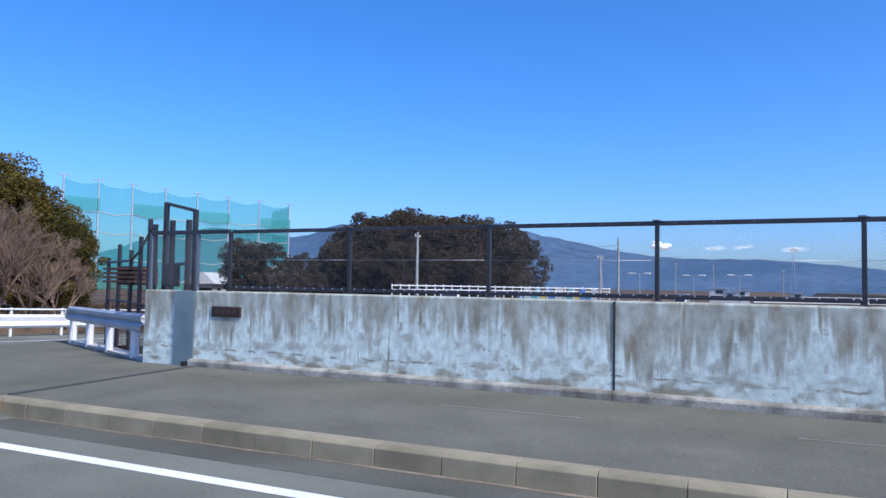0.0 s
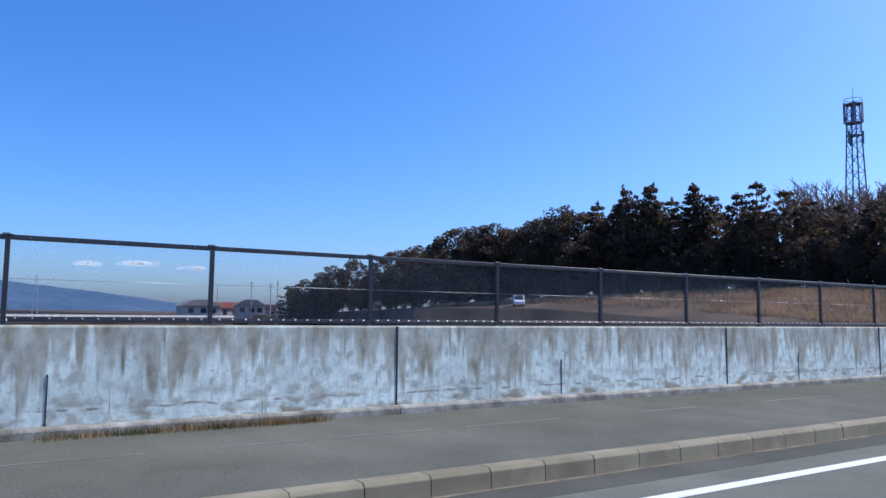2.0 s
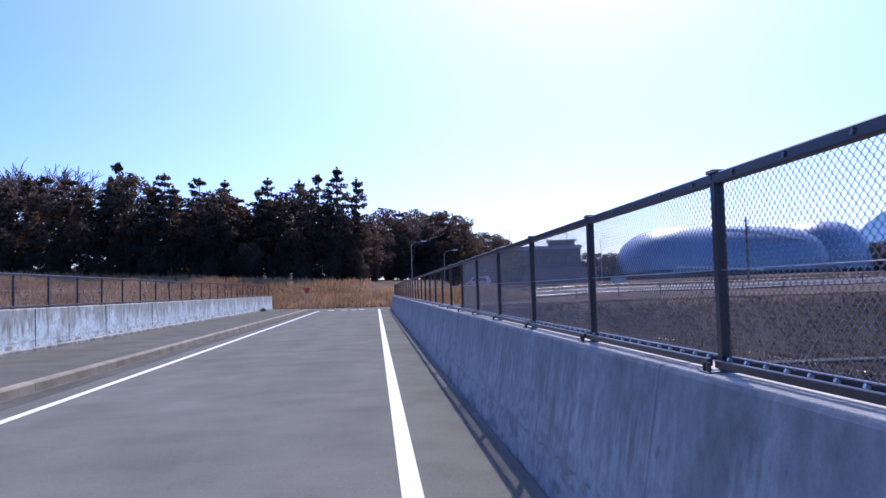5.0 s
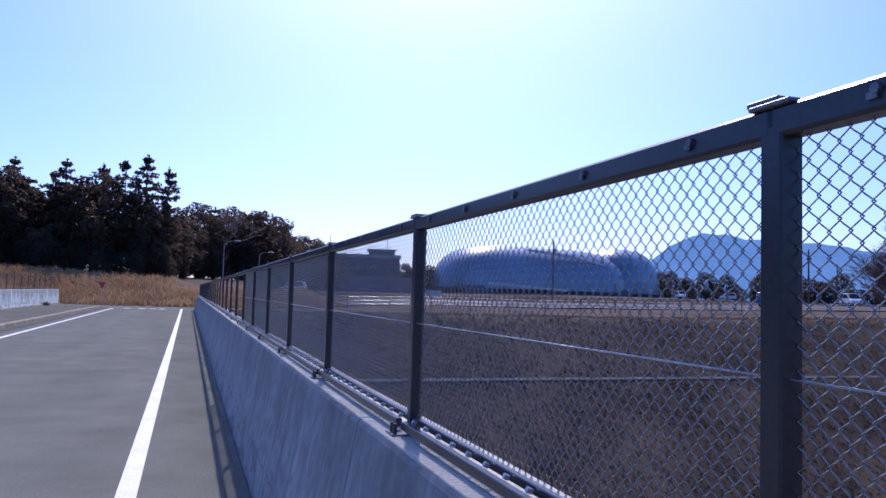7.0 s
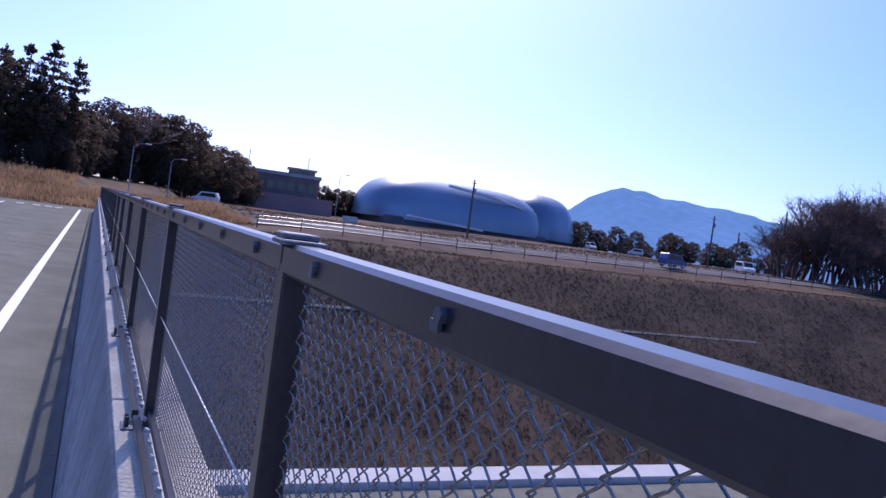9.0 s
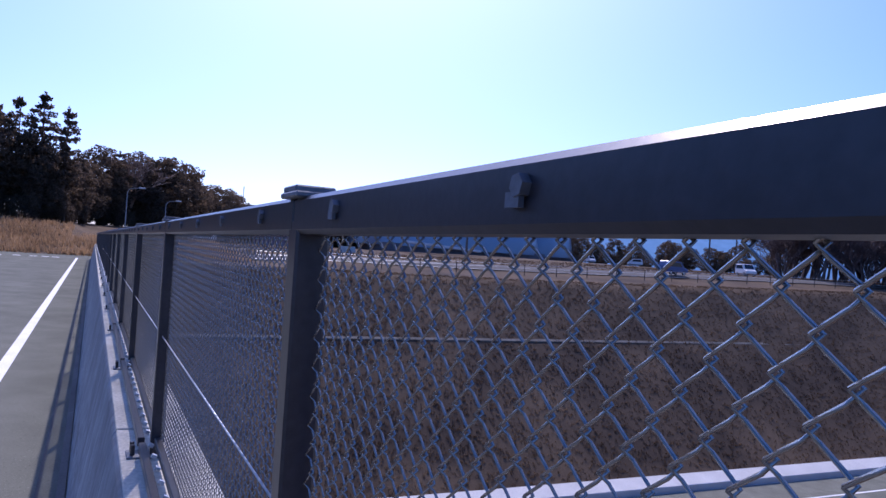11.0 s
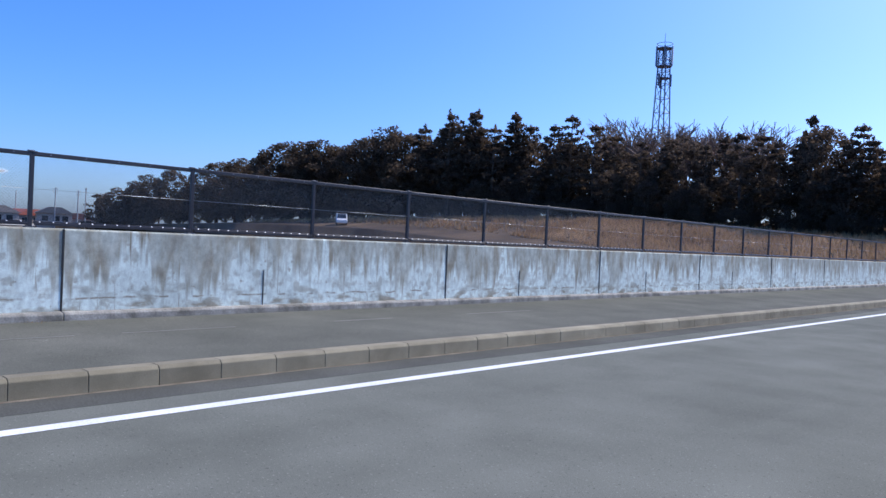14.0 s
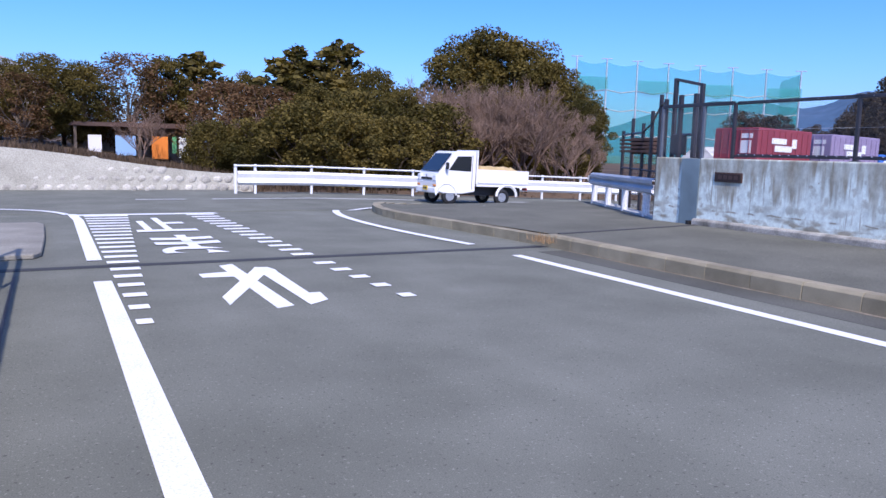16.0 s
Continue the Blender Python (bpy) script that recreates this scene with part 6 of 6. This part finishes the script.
def kei_truck():
    """Drives towards +x. Origin at the front bumper's centre, on the road."""
    t = thing("mini_tipper_truck", "small white tipper truck loaded with pale straw", "truck")
    # cab profile in x, z
    cab = Geo().prism([(-0.02, 0.42), (0.0, 0.72), (-0.10, 0.98), (-0.62, 1.62), (-0.72, 1.68), (-1.36, 1.70), (-1.40, 1.66), (-1.40, 0.42), (-0.95, 0.34), (-0.25, 0.34)], "y", -0.70, 0.70)
    part("cab", cab, WHITE_PAINT, t, bevel=0.035)
    part("windscreen", Geo().poly([(-0.125, -0.6, 1.03), (-0.125, 0.6, 1.03), (-0.60, 0.55, 1.595), (-0.60, -0.55, 1.595)]).poly([(-0.135, -0.6, 1.03), (-0.135, 0.6, 1.03), (-0.61, 0.55, 1.595), (-0.61, -0.55, 1.595)]), GLASS, t, at=pose(0.03, 0, 0.012))
    for s in (-1, 1):
        part("side_window", Geo().prism([(-0.42, 1.08), (-0.72, 1.52), (-1.22, 1.54), (-1.22, 1.06)], "y", s * 0.695, s * 0.706), GLASS, t)
        part("door_gap", Geo().box(-1.27, -1.255, s * 0.70 - 0.004, s * 0.70 + 0.004, 0.5, 1.58), CHASSIS, t)
        part("headlight", Geo().box(-0.09, 0.012, s * 0.54 - 0.12, s * 0.54 + 0.12, 0.72, 0.92), LAMP_GLASS, t, bevel=0.03)
        part("indicator", Geo().box(-0.05, 0.012, s * 0.56 - 0.09, s * 0.56 + 0.09, 0.55, 0.62), AMBER, t, bevel=0.01)
        part("mirror", Geo().box(-0.35, -0.27, s * 0.80 - 0.06, s * 0.80 + 0.06, 1.1, 1.32), CHASSIS, t, bevel=0.02)
        part("wheel_arch", Geo().tube([(-0.36 - 0.36 * math.cos(a * 0.314), s * 0.69, 0.3 + 0.36 * math.sin(a * 0.314)) for a in range(11)], 0.035, 5), WHITE_PAINT, t)
        part("mudguard", Geo().tube([(-2.62 - 0.38 * math.cos(a * 0.314), s * 0.66, 0.3 + 0.36 * math.sin(a * 0.314)) for a in range(11)], 0.05, 5), WHITE_PAINT, t)
        part("tail_lamp", Geo().box(-3.44, -3.41, s * 0.5 - 0.12, s * 0.5 + 0.12, 0.50, 0.6), TAIL, t)
        part("bed_side", Geo().box(-3.40, -1.48, s * 0.69 - 0.02, s * 0.69 + 0.02, 0.70, 1.14), WHITE_PAINT, t, bevel=0.008)
        for k in range(3):
            part("bed_rib", Geo().box(-1.7 - 0.75 * k - 0.03, -1.7 - 0.75 * k + 0.03, s * 0.715 - 0.006, s * 0.715 + 0.006, 0.70, 1.13), WHITE_PAINT, t)
    part("bumper", Geo().box(-0.12, 0.03, -0.69, 0.69, 0.34, 0.53), WHITE_PAINT, t, bevel=0.03)
    part("number_plate", Geo().box(0.03, 0.045, -0.17, 0.17, 0.42, 0.56), PLATE_Y, t)
    part("plate_bar", Geo().box(0.045, 0.048, -0.12, 0.12, 0.46, 0.51), CHASSIS, t)
    part("grille", Geo().box(-0.02, 0.012, -0.36, 0.36, 0.76, 0.83), CHASSIS, t)
    part("badge", Geo().tube([(0.0, 0, 0.88), (0.014, 0, 0.88)], 0.05, 10), GALV, t)
    part("frame", Geo().box(-3.3, -0.9, -0.4, 0.4, 0.30, 0.58), CHASSIS, t)
    part("bed_floor", Geo().box(-3.40, -1.46, -0.68, 0.68, 0.60, 0.70), WHITE_PAINT, t)
    part("tailgate", Geo().box(-3.43, -3.39, -0.70, 0.70, 0.68, 1.14), WHITE_PAINT, t, bevel=0.008)
    part("headboard", Geo().box(-1.48, -1.43, -0.70, 0.70, 0.66, 1.74), WHITE_PAINT, t, bevel=0.01)
    load = Geo()
    nx, ny = 14, 8
    for j in range(ny + 1):
        for i in range(nx + 1):
            x, y = -3.36 + 1.86 * i / nx, -0.65 + 1.3 * j / ny
            edge = min(i, nx - i, 3) / 3 * min(j, ny - j, 2) / 2
            load.v.append((x, y, 1.08 + 0.16 * edge + 0.07 * noise.noise(Vector((x * 4, y * 4, 2)))))
    load.f = [(j * (nx + 1) + i, j * (nx + 1) + i + 1, (j + 1) * (nx + 1) + i + 1, (j + 1) * (nx + 1) + i) for j in range(ny) for i in range(nx)]
    part("load", load, LOAD, t, "heap of pale straw")
    wheels = [wheel(t, x, y, 0.265, 0.15) for x in (-0.52, -2.45) for y in (-0.61, 0.61)]
    return t, wheels


def box_container(parent, x0, x1, z0, mat, name, marks):
    """Freight box with ribbed sides; x0 is its rear end."""
    c = part(name, Geo().box(x0, x1, -1.2, 1.2, z0, z0 + 2.4), mat, parent, bevel=0.03)
    lo, hi = min(x0, x1), max(x0, x1)
    for s in (-1, 1):
        for k in range(9):
            x = lo + 0.25 + (hi - lo - 0.5) * k / 8
            part("rib", Geo().box(x - 0.05, x + 0.05, s * 1.215 - 0.015, s * 1.215 + 0.015, z0 + 0.12, z0 + 2.28), mat, c)
        part("stripe", Geo().box(lo + 0.3, hi - 0.15, s * 1.236 - 0.004, s * 1.236 + 0.004, z0 + 0.35, z0 + 0.45), marks, c)
        m = (lo + hi) / 2
        for k, (dx, w, dz, h) in enumerate(((-0.45, 0.95, 1.75, 0.24), (-0.15, 1.1, 1.42, 0.26), (0.55, 0.3, 1.6, 0.4), (-0.75, 0.5, 0.12, 0.12))):
            part("logo_bar", Geo().box(m - dx - w / 2, m - dx + w / 2, s * 1.24 - 0.005, s * 1.24 + 0.005, z0 + dz, z0 + dz + h), marks, c)
    e = max(x0, x1)
    part("door_seam", Geo().box(e, e + 0.012, -0.012, 0.012, z0 + 0.1, z0 + 2.3), CHASSIS, c)
    for y in (-0.75, -0.3, 0.3, 0.75):
        part("lock_bar", Geo().tube([(e + 0.03, y, z0 + 0.1), (e + 0.03, y, z0 + 2.3)], 0.02, 5), mat, c)
    part("notice", Geo().box(e, e + 0.014, 0.25, 0.85, z0 + 1.3, z0 + 1.85), marks, c)
    part("notice", Geo().box(e, e + 0.014, 0.3, 0.9, z0 + 1.95, z0 + 2.15), marks, c)
    return c


def container_truck():
    """Drives towards -x. Origin on the road under the rear end of the trailer."""
    t = thing("container_truck", "blue lorry and trailer carrying a red and a lilac freight container", "truck")
    deck = 1.05
    box_container(t, 0.0, -3.5, deck, RED_BOX, "red_container", WHITE_PAINT)
    box_container(t, -4.9, -8.5, deck, LILAC_BOX, "lilac_container", WHITE_PAINT)
    part("chassis", Geo().box(-9.0, 0.0, -0.5, 0.5, 0.38, deck), CHASSIS, t)
    part("side_guard", Geo().box(-8.0, -0.4, 1.1, 1.16, 0.35, 0.55), GALV, t)
    part("rear_bumper", Geo().box(-0.02, 0.06, -1.15, 1.15, 0.3, 0.46), WHITE_PAINT, t)
    cab = Geo().prism([(-8.75, 0.45), (-8.75, 2.55), (-9.0, 2.72), (-10.0, 2.62), (-10.45, 1.5), (-10.5, 0.45)], "y", -1.15, 1.15)
    part("cab", cab, BLUE_PAINT, t, bevel=0.06)
    part("windscreen", Geo().poly([(-10.46, -1.0, 1.55), (-10.46, 1.0, 1.55), (-10.06, 1.0, 2.5), (-10.06, -1.0, 2.5)]), GLASS, t, at=pose(-0.03, 0, 0))
    for s in (-1, 1):
        part("side_window", Geo().prism([(-9.15, 1.5), (-9.15, 2.35), (-9.95, 2.35), (-10.2, 1.5)], "y", s * 1.145, s * 1.16), GLASS, t)
        part("tail_lamp", Geo().box(0.05, 0.08, s * 0.9 - 0.18, s * 0.9 + 0.18, 0.34, 0.46), TAIL, t)
        part("mirror", Geo().box(-10.5, -10.4, s * 1.32 - 0.1, s * 1.32 + 0.1, 1.5, 2.0), CHASSIS, t)
    return t, [wheel(t, x, y, 0.42, 0.28) for x in (-0.9, -2.0, -6.6, -7.7, -9.6) for y in (-1.0, 1.0)]


def flat_truck():
    """Drives towards +x; origin at its front."""
    t = thing("box_lorry", "grey-blue box lorry waiting far along the side road", "truck")
    part("body", Geo().box(-6.6, -1.9, -1.1, 1.1, 0.85, 3.25), GREY_BOX, t, bevel=0.05)
    part("cab", Geo().prism([(0, 0.5), (-0.05, 1.4), (-0.35, 2.4), (-1.8, 2.45), (-1.8, 0.5)], "y", -1.05, 1.05), WHITE_PAINT, t, bevel=0.06)
    part("windscreen", Geo().poly([(-0.03, -0.9, 1.45), (-0.03, 0.9, 1.45), (-0.33, 0.9, 2.3), (-0.33, -0.9, 2.3)]), GLASS, t, at=pose(0.05, 0, 0))
    part("chassis", Geo().box(-6.4, -0.2, -0.5, 0.5, 0.45, 0.85), CHASSIS, t)
    return t, [wheel(t, x, y, 0.4, 0.25) for x in (-1.0, -5.2) for y in (-0.9, 0.9)]


def van(name, x, y, z, turn, body, label):
    t = thing(name, label, "car", pose(x, y, z, 0, 0, turn))
    part("body", Geo().prism([(0, 0.35), (0.02, 0.8), (-0.7, 1.0), (-1.3, 1.75), (-3.6, 1.8), (-3.9, 1.1), (-3.9, 0.35)], "y", -0.8, 0.8), body, t, bevel=0.06)
    part("windscreen", Geo().poly([(-0.74, -0.68, 1.06), (-0.74, 0.68, 1.06), (-1.27, 0.62, 1.7), (-1.27, -0.62, 1.7)]), GLASS, t, at=pose(0.05, 0, 0.02))
    for s in (-1, 1):
        part("side_window", Geo().prism([(-1.1, 1.08), (-1.5, 1.62), (-3.4, 1.66), (-3.6, 1.1)], "y", s * 0.795, s * 0.81), GLASS, t)
        part("headlight", Geo().box(-0.12, 0.01, s * 0.6 - 0.14, s * 0.6 + 0.14, 0.66, 0.8), LAMP_GLASS, t)
    for wx in (-0.75, -3.1):
        for wy in (-0.72, 0.72):
            wheel(t, wx, wy, 0.3, 0.18)
    return t


x, y = place(-51.6, 112)
van("parked_van", x, y, ground_z(x, y) + 0.05, -35, WHITE_PAINT, "white van parked on the bank below the wood")
x, y = place(6.3, 118, (0.1, -3.3))
van("parked_van", x, y, ground_z(x, y) + 0.1, 160, WHITE_PAINT, "white van parked by the building")
x, y = place(43.0, 104, (0.1, -3.3))
van("parked_car", x, y, ground_z(x, y) + 0.15, 5, CAR_BLUE, "dark blue car parked along the field road")
for az, d in ((47.6, 118), (36.5, 190), (39.0, 200)):
    x, y = place(az, d, (0.1, -3.3))
    van("parked_car", x, y, ground_z(x, y) + 0.1, rng.uniform(0, 360), WHITE_PAINT, "white car parked beyond the field")
x, y = place(-115.2, 62)
van("parked_van", x, y, -0.6, 20, WHITE_PAINT, "pale van beyond the parapet")

TIPPER, TIPPER_WHEELS = kei_truck()
HAULER, HAULER_WHEELS = container_truck()
LORRY, LORRY_WHEELS = flat_truck()


def drive(ob, wheels, radius, way, y, knots):
    """Keys a vehicle along the side road, its wheels rolling; way is +1 or -1 along x; knots are (seconds, x)."""
    def place_at(x):
        slope = math.degrees(math.atan2(road_z(x + 1) - road_z(x - 1), 2))
        return pose(x, y, road_z(x), 0, -slope, 0)

    walk(ob, [(t, place_at(x)) for t, x in knots])
    for w in wheels:
        p, rows, last = w.matrix_basis.translation.copy(), [], None
        for (t0, x0), (t1, x1) in zip(knots, knots[1:]):
            n = max(1, int(abs(x1 - x0) / radius / 1.2) + 1)
            for k in range(n):
                f = k / n
                rows.append((t0 + (t1 - t0) * f, x0 + (x1 - x0) * f))
        rows.append(knots[-1])
        seen, keyed = set(), []
        for t, x in rows:
            if frame(t) not in seen:
                seen.add(frame(t))
                keyed.append((t, x))
        walk(w, [(t, pose(p.x, p.y, p.z, 0, math.degrees(x / radius), 0)) for t, x in keyed])


def motions():
    drive(TIPPER, TIPPER_WHEELS, 0.265, 1, -25.0, [(0, -125.0), (8, -72.0), (13, -22.0), (14.5, -15.3), (15.0, -13.95), (15.5, -12.55), (16, -11.1)])
    drive(HAULER, HAULER_WHEELS, 0.42, -1, -27.2, [(0, 217.3), (15.0, -13.8), (15.5, -20.9), (16, -27.4)])
    drive(LORRY, LORRY_WHEELS, 0.4, 1, -25.0, [(0, -150.0), (8, -90.0), (13.5, -38.5), (14.5, -36.3), (16, -36.0)])


motions()
